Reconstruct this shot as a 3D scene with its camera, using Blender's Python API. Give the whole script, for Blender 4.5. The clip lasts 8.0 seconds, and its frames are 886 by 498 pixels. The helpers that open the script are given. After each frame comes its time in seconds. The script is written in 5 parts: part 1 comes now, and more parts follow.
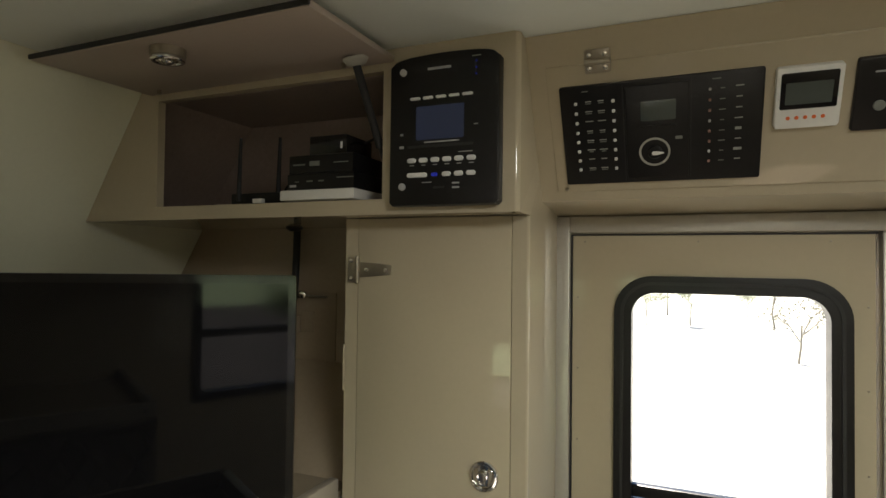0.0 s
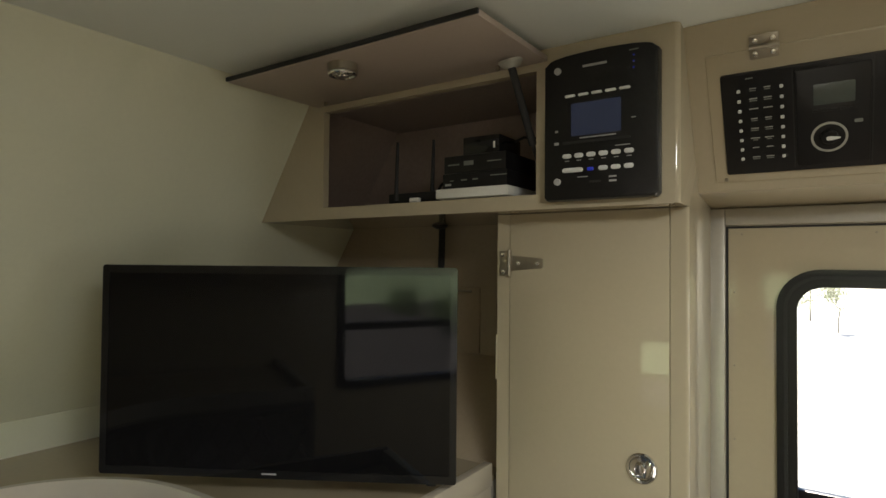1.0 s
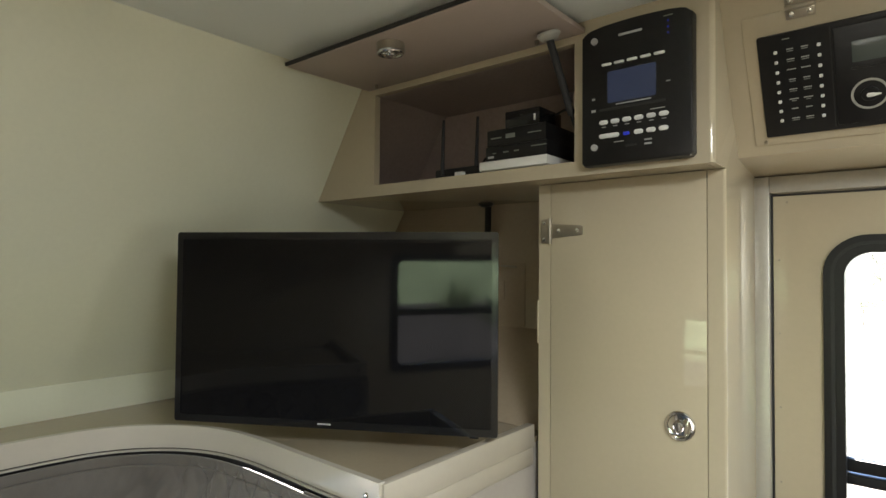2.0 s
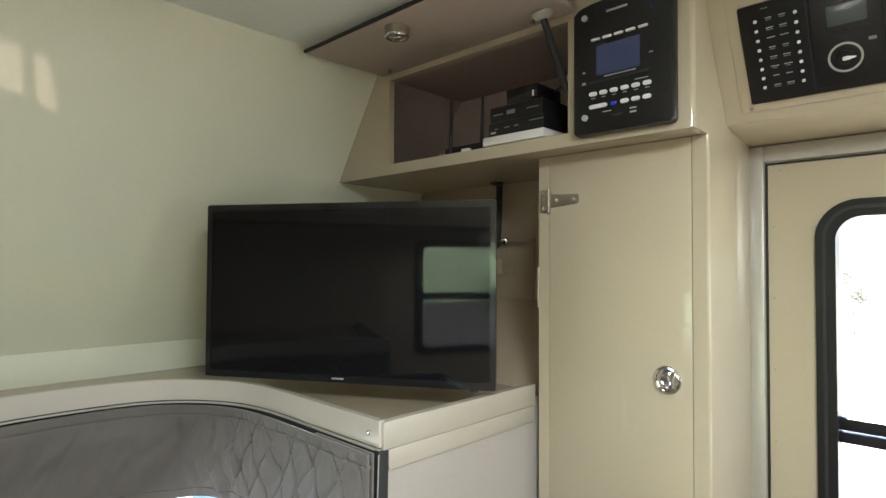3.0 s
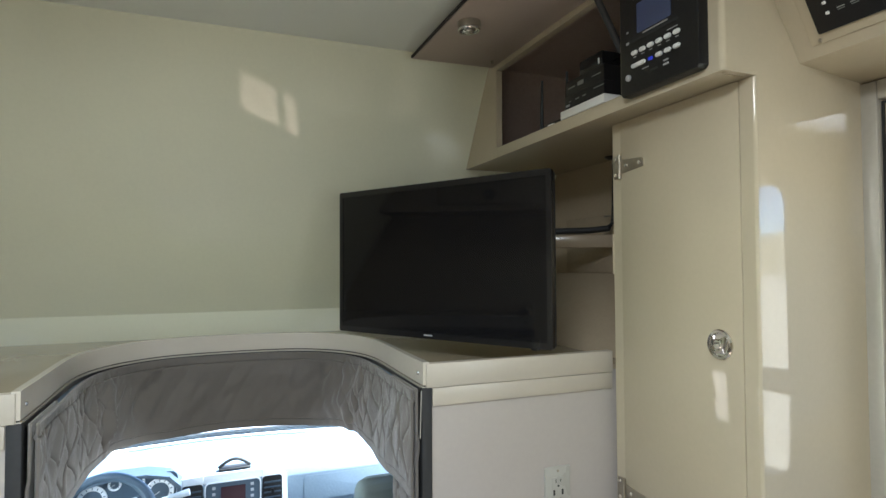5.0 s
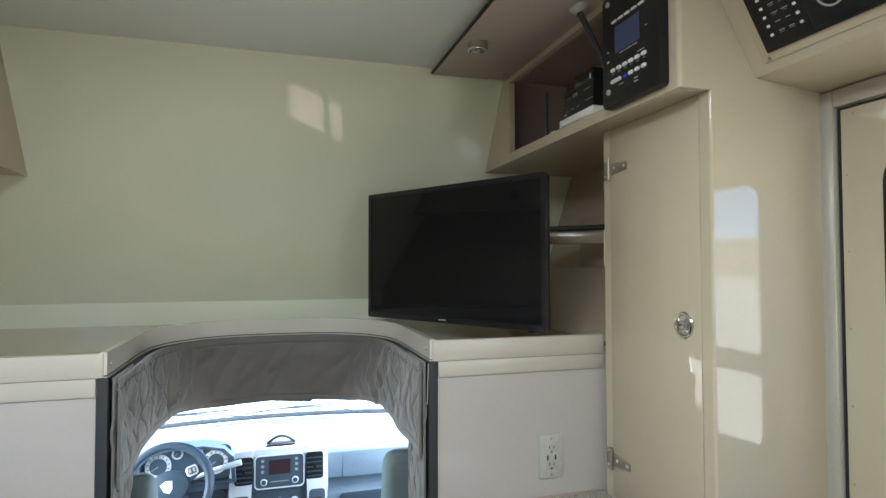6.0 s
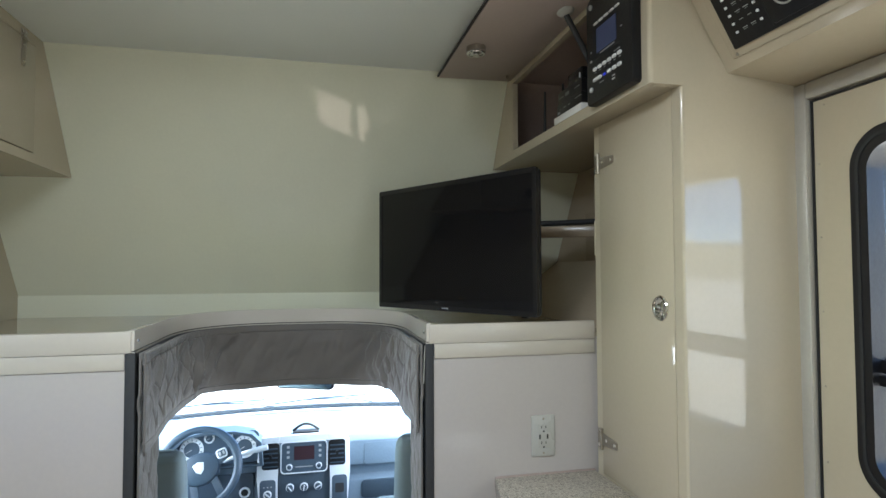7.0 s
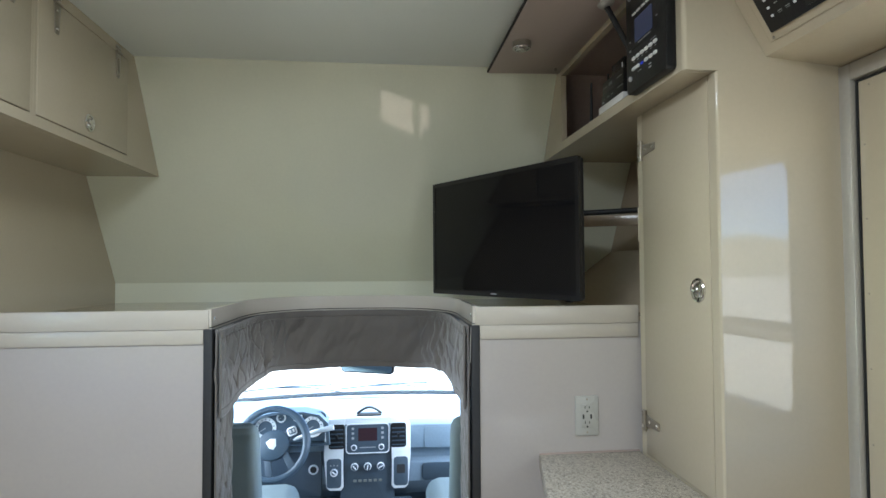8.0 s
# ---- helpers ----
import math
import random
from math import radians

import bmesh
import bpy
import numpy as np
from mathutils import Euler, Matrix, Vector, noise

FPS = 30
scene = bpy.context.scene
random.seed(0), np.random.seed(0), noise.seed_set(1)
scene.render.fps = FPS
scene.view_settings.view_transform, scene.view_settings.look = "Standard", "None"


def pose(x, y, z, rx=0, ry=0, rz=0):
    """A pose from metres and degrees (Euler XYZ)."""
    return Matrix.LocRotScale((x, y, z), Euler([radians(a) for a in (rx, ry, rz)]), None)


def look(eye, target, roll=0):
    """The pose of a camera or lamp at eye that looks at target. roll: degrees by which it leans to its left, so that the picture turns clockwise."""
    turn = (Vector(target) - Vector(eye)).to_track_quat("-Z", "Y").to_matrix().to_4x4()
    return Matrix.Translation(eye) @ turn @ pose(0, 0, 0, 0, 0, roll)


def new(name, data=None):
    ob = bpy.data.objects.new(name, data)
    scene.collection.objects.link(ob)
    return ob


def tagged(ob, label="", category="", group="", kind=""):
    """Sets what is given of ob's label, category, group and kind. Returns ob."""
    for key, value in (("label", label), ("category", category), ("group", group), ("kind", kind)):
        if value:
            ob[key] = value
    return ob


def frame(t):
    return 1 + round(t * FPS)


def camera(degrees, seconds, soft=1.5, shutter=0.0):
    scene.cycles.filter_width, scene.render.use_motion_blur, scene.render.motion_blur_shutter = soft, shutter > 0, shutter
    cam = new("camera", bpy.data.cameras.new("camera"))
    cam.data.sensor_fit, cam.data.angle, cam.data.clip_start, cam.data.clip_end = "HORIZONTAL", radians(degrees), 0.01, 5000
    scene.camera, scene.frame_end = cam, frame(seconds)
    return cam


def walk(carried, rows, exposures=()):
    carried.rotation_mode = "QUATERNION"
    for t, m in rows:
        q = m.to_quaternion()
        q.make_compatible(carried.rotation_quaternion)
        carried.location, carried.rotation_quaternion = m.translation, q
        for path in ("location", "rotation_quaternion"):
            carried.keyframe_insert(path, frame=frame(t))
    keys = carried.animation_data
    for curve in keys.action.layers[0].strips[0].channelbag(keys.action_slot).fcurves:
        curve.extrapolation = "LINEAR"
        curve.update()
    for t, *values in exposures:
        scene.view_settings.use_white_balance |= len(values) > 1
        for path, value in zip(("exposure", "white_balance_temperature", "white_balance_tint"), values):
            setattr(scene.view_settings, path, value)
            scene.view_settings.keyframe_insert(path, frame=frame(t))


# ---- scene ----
cam = camera(75.4, 8.0)
PATH = [
    (0, (0.025, -0.031, 1.782), (-0.757, 1.81, 1.826), 0.7),
    (0.5, (-0.011, -0.081, 1.77), (-0.992, 1.661, 1.824), 0.6),
    (1, (-0.028, -0.115, 1.765), (-1.15, 1.54, 1.809), 0.5),
    (1.5, (-0.013, -0.136, 1.728), (-1.22, 1.457, 1.778), 0.5),
    (3, (0.156, -0.165, 1.605), (-1.223, 1.282, 1.66), 0.3),
    (3.5, (0.21, -0.158, 1.572), (-1.211, 1.248, 1.629), 0.3),
    (4, (0.283, -0.065, 1.553), (-1.251, 1.217, 1.598), -0.0),
    (4.5, (0.388, 0.057, 1.539), (-1.359, 1.031, 1.59), -0.3),
    (6, (0.744, 0.149, 1.497), (-1.171, 0.719, 1.56), -0.1),
    (6.5, (0.816, 0.19, 1.486), (-1.113, 0.714, 1.554), -0.1),
    (7, (0.876, 0.231, 1.457), (-1.073, 0.674, 1.532), -0.2),
    (7.5, (0.934, 0.247, 1.432), (-1.036, 0.586, 1.51), -0.4),
    (8, (0.978, 0.276, 1.423), (-1.01, 0.486, 1.489), -0.3),
]
EXPOSURES = [(0.0, 2.42, 6950, 12), (0.5, 2.47, 6950, 12), (1.0, 2.67, 6950, 11.5), (1.7, 3.1, 6650, 11), (3.0, 3.64, 6200, 11), (4.0, 3.42, 6100, 11), (6.0, 3.31, 5850, 11), (8.0, 3.21, 5700, 11)]
walk(cam, [(t, look(eye, target, roll)) for t, eye, target, roll in PATH], EXPOSURES)

# ---- daylight and added fill ----
world = bpy.data.worlds.new("sky")
scene.world = world
world.use_nodes = True
sky = world.node_tree.nodes.new("ShaderNodeTexSky")
sky.sky_type = "NISHITA"
sky.sun_disc = False
sky.air_density = 0.6
sky.altitude = 1500
sky.dust_density = 0.05
sky.ozone_density = 2.5
SUN_DIR = Vector((0.49, -1.0, -1.5)).normalized()  # the way the light travels
sky.sun_elevation = math.asin(-SUN_DIR.z)
sky.sun_rotation = math.atan2(-SUN_DIR.x, -SUN_DIR.y)
world.node_tree.links.new(sky.outputs[0], world.node_tree.nodes["Background"].inputs[0])
world.node_tree.nodes["Background"].inputs[1].default_value = 0.098
sun = new("sun", bpy.data.lights.new("sun", "SUN"))
sun.data.energy = 4.0
sun.data.angle = radians(0.5)
sun.data.color = (1.0, 0.95, 0.87)
sun.matrix_world = look((0, 0, 10), Vector((0, 0, 10)) + SUN_DIR)


def area_lamp(name, eye, target, w, h, power, color):
    """An area lamp: sky light at a window opening, and also added fill."""
    la = bpy.data.lights.new(name, "AREA")
    la.shape, la.size, la.size_y, la.energy, la.color = "RECTANGLE", w, h, power, color
    ob = new(name, la)
    ob.matrix_world = look(eye, target)
    return ob


area_lamp("rear_window_light", (2.585, 0.25, 1.40), (0.0, 0.25, 1.25), 1.5, 0.75, 0.24, (0.90, 0.99, 1.0))
# fill lamp added under the solid ceiling, out of view, to brighten the room
area_lamp("added_ceiling_fill", (0.5, -0.05, 2.17), (0.5, -0.05, 0.0), 0.45, 0.45, 3.2, (0.95, 1.0, 0.985))
# invented fill lamp on the door-side wall, lighting the left cabinets and front wall
area_lamp("added_side_fill", (1.95, 1.352, 1.435), (0.6, -0.8, 1.45), 0.9, 0.53, 1.9, (0.95, 1.0, 0.93))
for y, y_in in ((1.12, 0.2), (-0.78, 0.2)):
    area_lamp("cab_window_light", (-1.85, y, 0.80), (-1.95, y_in, 0.45), 0.75, 0.42, 1.45, (0.90, 0.98, 1.0))

# ---- materials ----
def mat(name, color, rough=0.5, metal=0.0, vary=0.06, scale=6.0, fine=90.0, bump=0.05, wave=0.0, coat=0.0, rvary=0.05):
    """A painted, moulded or metal surface: mottled at two scales, with fine relief and a slow wave."""
    m = bpy.data.materials.new(name)
    m.use_nodes = True
    nt = m.node_tree
    n, l = nt.nodes, nt.links
    b = n["Principled BSDF"]
    tc = n.new("ShaderNodeTexCoord")
    n1 = n.new("ShaderNodeTexNoise"); n1.inputs["Scale"].default_value = scale; n1.inputs["Detail"].default_value = 5
    n2 = n.new("ShaderNodeTexNoise"); n2.inputs["Scale"].default_value = fine; n2.inputs["Detail"].default_value = 4
    for q in (n1, n2):
        l.new(tc.outputs["Object"], q.inputs["Vector"])
    mx = n.new("ShaderNodeMath"); mx.operation = "ADD"
    l.new(n1.outputs[0], mx.inputs[0]); l.new(n2.outputs[0], mx.inputs[1])
    mr = n.new("ShaderNodeMapRange"); mr.inputs[1].default_value = 0.6; mr.inputs[2].default_value = 1.4
    mr.inputs[3].default_value = 1 - vary; mr.inputs[4].default_value = 1 + vary
    l.new(mx.outputs[0], mr.inputs[0])
    mul = n.new("ShaderNodeVectorMath"); mul.operation = "SCALE"; mul.inputs[0].default_value = color[:3]
    l.new(mr.outputs[0], mul.inputs["Scale"]); l.new(mul.outputs[0], b.inputs["Base Color"])
    rr = n.new("ShaderNodeMapRange"); rr.inputs[1].default_value = 0.3; rr.inputs[2].default_value = 0.7
    rr.inputs[3].default_value = max(0.02, rough - rvary); rr.inputs[4].default_value = min(1, rough + rvary)
    l.new(n1.outputs[0], rr.inputs[0]); l.new(rr.outputs[0], b.inputs["Roughness"])
    b.inputs["Metallic"].default_value = metal
    b.inputs["Coat Weight"].default_value = coat
    b.inputs["Coat Roughness"].default_value = 0.08
    bp = n.new("ShaderNodeBump"); bp.inputs["Strength"].default_value = bump; bp.inputs["Distance"].default_value = 0.002
    l.new(n2.outputs[0], bp.inputs["Height"])
    last = bp
    if wave:
        n3 = n.new("ShaderNodeTexNoise"); n3.inputs["Scale"].default_value = 3.2; n3.inputs["Detail"].default_value = 1
        l.new(tc.outputs["Object"], n3.inputs["Vector"])
        b2 = n.new("ShaderNodeBump"); b2.inputs["Strength"].default_value = wave; b2.inputs["Distance"].default_value = 0.02
        l.new(n3.outputs[0], b2.inputs["Height"]); l.new(bp.outputs[0], b2.inputs["Normal"])
        last = b2
    l.new(last.outputs[0], b.inputs["Normal"])
    return m


def glow(name, color, power):
    m = bpy.data.materials.new(name)
    m.use_nodes = True
    b = m.node_tree.nodes["Principled BSDF"]
    b.inputs["Base Color"].default_value = (*[c * 0.2 for c in color], 1)
    b.inputs["Emission Color"].default_value = (*color, 1)
    b.inputs["Emission Strength"].default_value = power
    b.inputs["Roughness"].default_value = 0.2
    return m


def pane_material(name, tint, gloss=0.06):
    m = bpy.data.materials.new(name)
    m.use_nodes = True
    n, l = m.node_tree.nodes, m.node_tree.links
    n.remove(n["Principled BSDF"])
    tr = n.new("ShaderNodeBsdfTransparent"); tr.inputs[0].default_value = (*tint, 1)
    gl = n.new("ShaderNodeBsdfGlossy"); gl.inputs["Roughness"].default_value = 0.01
    mix = n.new("ShaderNodeMixShader"); mix.inputs[0].default_value = gloss
    l.new(tr.outputs[0], mix.inputs[1]); l.new(gl.outputs[0], mix.inputs[2])
    l.new(mix.outputs[0], n["Material Output"].inputs[0])
    return m


def speckled(name):
    """Grey-beige speckled solid surface."""
    m = mat(name, (0.42, 0.4, 0.36), 0.35, vary=0.1)
    n, l = m.node_tree.nodes, m.node_tree.links
    tc = n.new("ShaderNodeTexCoord")
    v = n.new("ShaderNodeTexVoronoi"); v.inputs["Scale"].default_value = 190
    v2 = n.new("ShaderNodeTexVoronoi"); v2.inputs["Scale"].default_value = 560
    r1 = n.new("ShaderNodeValToRGB")
    cols = ((0.0, (0.13, 0.115, 0.095)), (0.22, (0.30, 0.265, 0.21)), (0.45, (0.46, 0.42, 0.34)), (0.72, (0.33, 0.295, 0.24)), (0.88, (0.68, 0.64, 0.55)))
    r1.color_ramp.interpolation = "CONSTANT"
    for i, (p, c) in enumerate(cols):
        e = r1.color_ramp.elements[i] if i < 2 else r1.color_ramp.elements.new(p)
        e.position, e.color = p, (*c, 1)
    sep = n.new("ShaderNodeSeparateColor"); sep2 = n.new("ShaderNodeSeparateColor")
    mixc = n.new("ShaderNodeMath"); mixc.operation = "MULTIPLY_ADD"; mixc.inputs[1].default_value = 0.6
    m2 = n.new("ShaderNodeMath"); m2.operation = "MULTIPLY"; m2.inputs[1].default_value = 0.4
    for q in (v, v2):
        l.new(tc.outputs["Object"], q.inputs["Vector"])
    l.new(v.outputs["Color"], sep.inputs[0]); l.new(v2.outputs["Color"], sep2.inputs[0])
    l.new(sep2.outputs[0], m2.inputs[0]); l.new(sep.outputs[0], mixc.inputs[0]); l.new(m2.outputs[0], mixc.inputs[2])
    l.new(mixc.outputs[0], r1.inputs[0]); l.new(r1.outputs[0], n["Principled BSDF"].inputs["Base Color"])
    return m


def leafy(name, a, b):
    m = bpy.data.materials.new(name)
    m.use_nodes = True
    n, l = m.node_tree.nodes, m.node_tree.links
    g = n.new("ShaderNodeNewGeometry")
    r = n.new("ShaderNodeValToRGB")
    r.color_ramp.elements[0].color, r.color_ramp.elements[1].color = (*a, 1), (*b, 1)
    l.new(g.outputs["Random Per Island"], r.inputs[0]); l.new(r.outputs[0], n["Principled BSDF"].inputs["Base Color"])
    n["Principled BSDF"].inputs["Roughness"].default_value = 0.7
    return m


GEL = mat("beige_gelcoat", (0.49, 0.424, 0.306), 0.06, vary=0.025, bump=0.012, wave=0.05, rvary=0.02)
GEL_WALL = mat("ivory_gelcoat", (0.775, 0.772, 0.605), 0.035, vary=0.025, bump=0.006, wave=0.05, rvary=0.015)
FASCIA = mat("fascia_gelcoat", (0.56, 0.515, 0.44), 0.1, vary=0.02, bump=0.01, wave=0.03, rvary=0.02)
EDGE = mat("warm_pale_gelcoat", (0.47, 0.424, 0.352), 0.3, vary=0.025, bump=0.015, wave=0.04, rvary=0.02)
GEL_LOW = mat("pale_gelcoat", (0.44, 0.402, 0.366), 0.09, vary=0.025, bump=0.015, wave=0.04, rvary=0.02)
CEIL = mat("white_headliner", (0.83, 0.86, 0.805), 0.28, vary=0.015, bump=0.03, wave=0.03, rvary=0.005)
GEL.node_tree.nodes["Principled BSDF"].inputs["Specular IOR Level"].default_value = 0.52
SHELFM = mat("tan_shelf_gelcoat", (0.40, 0.335, 0.24), 0.1, vary=0.04, bump=0.015, wave=0.04, rvary=0.02)
TRIMW = mat("ivory_trim_gelcoat", (0.775, 0.772, 0.605), 0.22, vary=0.02, bump=0.01, rvary=0.03)
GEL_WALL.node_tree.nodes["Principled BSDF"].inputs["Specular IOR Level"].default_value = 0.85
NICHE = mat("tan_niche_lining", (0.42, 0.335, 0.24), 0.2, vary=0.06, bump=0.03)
INNER = mat("brown_cabinet_lining", (0.35, 0.275, 0.235), 0.5, vary=0.12, bump=0.2)
FLAPM = mat("taupe_laminate", (0.46, 0.38, 0.325), 0.5, vary=0.03)
BLACK = mat("black_plastic", (0.011, 0.0105, 0.011), 0.34, vary=0.15, bump=0.25)
BLACK.node_tree.nodes["Principled BSDF"].inputs["Specular IOR Level"].default_value = 0.34
BLACKG = mat("gloss_black_bezel", (0.012, 0.012, 0.013), 0.12, vary=0.1, bump=0.01)
RUBBER = mat("black_rubber", (0.02, 0.02, 0.02), 0.65, vary=0.2, bump=0.3)
SCREEN = mat("dark_screen", (0.006, 0.006, 0.007), 0.05, vary=0.05, bump=0.0, rvary=0.01)
CHROME = mat("chrome", (0.75, 0.74, 0.72), 0.1, 1.0, vary=0.05, bump=0.02)
STEEL = mat("brushed_steel", (0.36, 0.32, 0.255), 0.36, 0.75, vary=0.1, bump=0.1)
ALU = mat("satin_aluminium", (0.47, 0.445, 0.39), 0.33, 0.25, vary=0.06, bump=0.05)
WHITE = mat("white_plastic", (0.78, 0.77, 0.73), 0.35, vary=0.04)
PLATE = mat("ivory_plastic", (0.41, 0.40, 0.355), 0.3, vary=0.04)
GREYP = mat("grey_print", (0.42, 0.42, 0.42), 0.5, vary=0.1)
PRINT = mat("pale_print", (0.33, 0.34, 0.31), 0.5, vary=0.1)
DIM = mat("faint_print", (0.19, 0.20, 0.18), 0.5, vary=0.1)
BUTTON = mat("silver_button", (0.74, 0.74, 0.73), 0.3, vary=0.06)
RUST = mat("dull_red_print", (0.30, 0.16, 0.13), 0.5, vary=0.1)
ORANGE = mat("orange_print", (0.75, 0.14, 0.03), 0.5, vary=0.1)
LCD = mat("grey_green_lcd", (0.075, 0.09, 0.082), 0.12, vary=0.04, bump=0.0)
SCREEN.node_tree.nodes["Principled BSDF"].inputs["Specular IOR Level"].default_value = 0.29
SCREW = mat("bright_screw_steel", (0.72, 0.68, 0.60), 0.25, 0.8, vary=0.1)
LCDB = glow("blue_display", (0.05, 0.065, 0.12), 0.035)
BLUE = glow("blue_indicator", (0.05, 0.08, 0.9), 0.03)
QUILT = mat("grey_quilted_fabric", (0.147, 0.132, 0.115), 0.72, vary=0.14, scale=9, fine=700, bump=0.5)
QUILT.node_tree.nodes["Principled BSDF"].inputs["Sheen Weight"].default_value = 0.28
QUILT.node_tree.nodes["Principled BSDF"].inputs["Sheen Roughness"].default_value = 0.4
STONE = speckled("speckled_counter")
FLOORM = mat("wood_vinyl_floor", (0.23, 0.185, 0.145), 0.4, vary=0.15, scale=4)
DASH = mat("slate_dash_plastic", (0.20, 0.262, 0.32), 0.55, vary=0.08, bump=0.35)
DASHD = mat("dark_dash_plastic", (0.056, 0.080, 0.105), 0.45, vary=0.1, bump=0.25)
SILVER = mat("silver_dash_trim", (0.82, 0.84, 0.85), 0.35, 0.15, vary=0.04)
WHEELM = mat("dark_wheel_leather", (0.048, 0.074, 0.102), 0.4, vary=0.1, bump=0.2)
SEATM = mat("grey_seat_cloth", (0.20, 0.245, 0.245), 0.85, vary=0.12, fine=500, bump=0.5)
MAROON = mat("maroon_screen", (0.045, 0.022, 0.028), 0.15, vary=0.05, bump=0.0)
TRUCKW = mat("white_truck_paint", (0.78, 0.79, 0.8), 0.2, vary=0.02, coat=0.5)
GLASS = pane_material("clear_glass", (0.93, 0.96, 0.95))
TINT = pane_material("tinted_glass", (0.86, 0.92, 0.94))
MIRROR = mat("mirror_silver", (0.68, 0.78, 0.82), 0.02, 1.0, vary=0.0, bump=0.0, rvary=0.0)
SOIL = mat("pale_gravel", (0.50, 0.46, 0.40), 0.9, vary=0.25, scale=0.6, fine=14, bump=0.5)
HILL = mat("dry_hillside", (0.26, 0.235, 0.17), 0.9, vary=0.35, scale=0.05, fine=0.7, bump=0.3)
EARTH = mat("dark_earth", (0.085, 0.074, 0.074), 0.9, vary=0.3, scale=0.7, fine=8, bump=0.5)
GRASS = mat("dry_green_grass", (0.38, 0.46, 0.27), 0.9, vary=0.3, scale=0.5, fine=6, bump=0.5)
BARK = mat("brown_bark", (0.16, 0.12, 0.09), 0.9, vary=0.25, scale=8, fine=40, bump=0.6)
LEAF = leafy("green_leaves", (0.08, 0.12, 0.04), (0.2, 0.27, 0.12))
DRYBARK = mat("dry_bark", (0.27, 0.235, 0.19), 0.9, vary=0.2, scale=8, fine=40, bump=0.5)
SCRUB = leafy("dry_scrub_leaves", (0.16, 0.145, 0.09), (0.32, 0.29, 0.21))


# ---- builders ----
def mesh_of(name, bm, material, smooth=True):
    me = bpy.data.meshes.new(name)
    bmesh.ops.recalc_face_normals(bm, faces=bm.faces)
    bm.to_mesh(me)
    bm.free()
    me.materials.append(material)
    if smooth:
        for p in me.polygons:
            p.use_smooth = True
        me.set_sharp_from_angle(angle=radians(32))
    return me


def thing(name, base, label, category, group=""):
    ob = new(name)
    ob.empty_display_size = 0.05
    ob.matrix_basis = pose(*base)
    return tagged(ob, label, category, group)


def part(name, bm, material, parent, label="", smooth=True):
    ob = new(name, mesh_of(name, bm, material, smooth))
    ob.parent = parent
    if parent.type == "EMPTY":
        ob.matrix_parent_inverse = parent.matrix_basis.inverted()
    if label:
        ob["label"] = label
    return ob


def solid(name, bm, material, label, category, kind="", smooth=True):
    """A thing or a piece of the setting that is one mesh."""
    return tagged(new(name, mesh_of(name, bm, material, smooth)), label, category, kind=kind)


def add_box(bm, x0, x1, y0, y1, z0, z1, bev=0.0, seg=2, m=None):
    vs = [bm.verts.new((x, y, z)) for x in (x0, x1) for y in (y0, y1) for z in (z0, z1)]
    fs = [bm.faces.new([vs[i] for i in f]) for f in ((0, 1, 3, 2), (4, 6, 7, 5), (0, 4, 5, 1), (2, 3, 7, 6), (0, 2, 6, 4), (1, 5, 7, 3))]
    new_verts = vs
    if bev:
        es = list({e for f in fs for e in f.edges})
        r = bmesh.ops.bevel(bm, geom=es, offset=bev, segments=seg, affect="EDGES", profile=0.5)
        new_verts = list({v for v in r["verts"]} | {v for v in vs if v.is_valid})
    if m is not None:
        bmesh.ops.transform(bm, matrix=m, verts=new_verts)
    return bm


def box(x0, x1, y0, y1, z0, z1, bev=0.0, seg=2, m=None):
    return add_box(bmesh.new(), x0, x1, y0, y1, z0, z1, bev, seg, m)


def add_prism(bm, pts, axis, a, b, bev=0.0, seg=2):
    """A polygon of 2D points drawn out along an axis from a to b."""
    def p3(p, h):
        return {"x": (h, p[0], p[1]), "y": (p[0], h, p[1]), "z": (p[0], p[1], h)}[axis]
    lo = [bm.verts.new(p3(p, a)) for p in pts]
    hi = [bm.verts.new(p3(p, b)) for p in pts]
    fs = [bm.faces.new(lo), bm.faces.new(hi)]
    k = len(pts)
    fs += [bm.faces.new((lo[i], lo[(i + 1) % k], hi[(i + 1) % k], hi[i])) for i in range(k)]
    if bev:
        bmesh.ops.bevel(bm, geom=list({e for f in fs for e in f.edges}), offset=bev, segments=seg, affect="EDGES", profile=0.5)
    return bm


def prism(pts, axis, a, b, bev=0.0, seg=2):
    return add_prism(bmesh.new(), pts, axis, a, b, bev, seg)


def add_lathe(bm, profile, m, n=24):
    """A profile of (radius, height) pairs turned about its own z, set by m."""
    rings = []
    for r, h in profile:
        if r < 1e-6:
            rings.append([bm.verts.new(m @ Vector((0, 0, h)))])
        else:
            rings.append([bm.verts.new(m @ Vector((r * math.cos(6.2831853 * i / n), r * math.sin(6.2831853 * i / n), h))) for i in range(n)])
    for a, b in zip(rings, rings[1:]):
        for i in range(n):
            q = [a[i % len(a)], a[(i + 1) % len(a)], b[(i + 1) % len(b)], b[i % len(b)]]
            q = list(dict.fromkeys(q))
            if len(q) > 2:
                bm.faces.new(q)
    return bm


def lathe(profile, m, n=24):
    return add_lathe(bmesh.new(), profile, m, n)


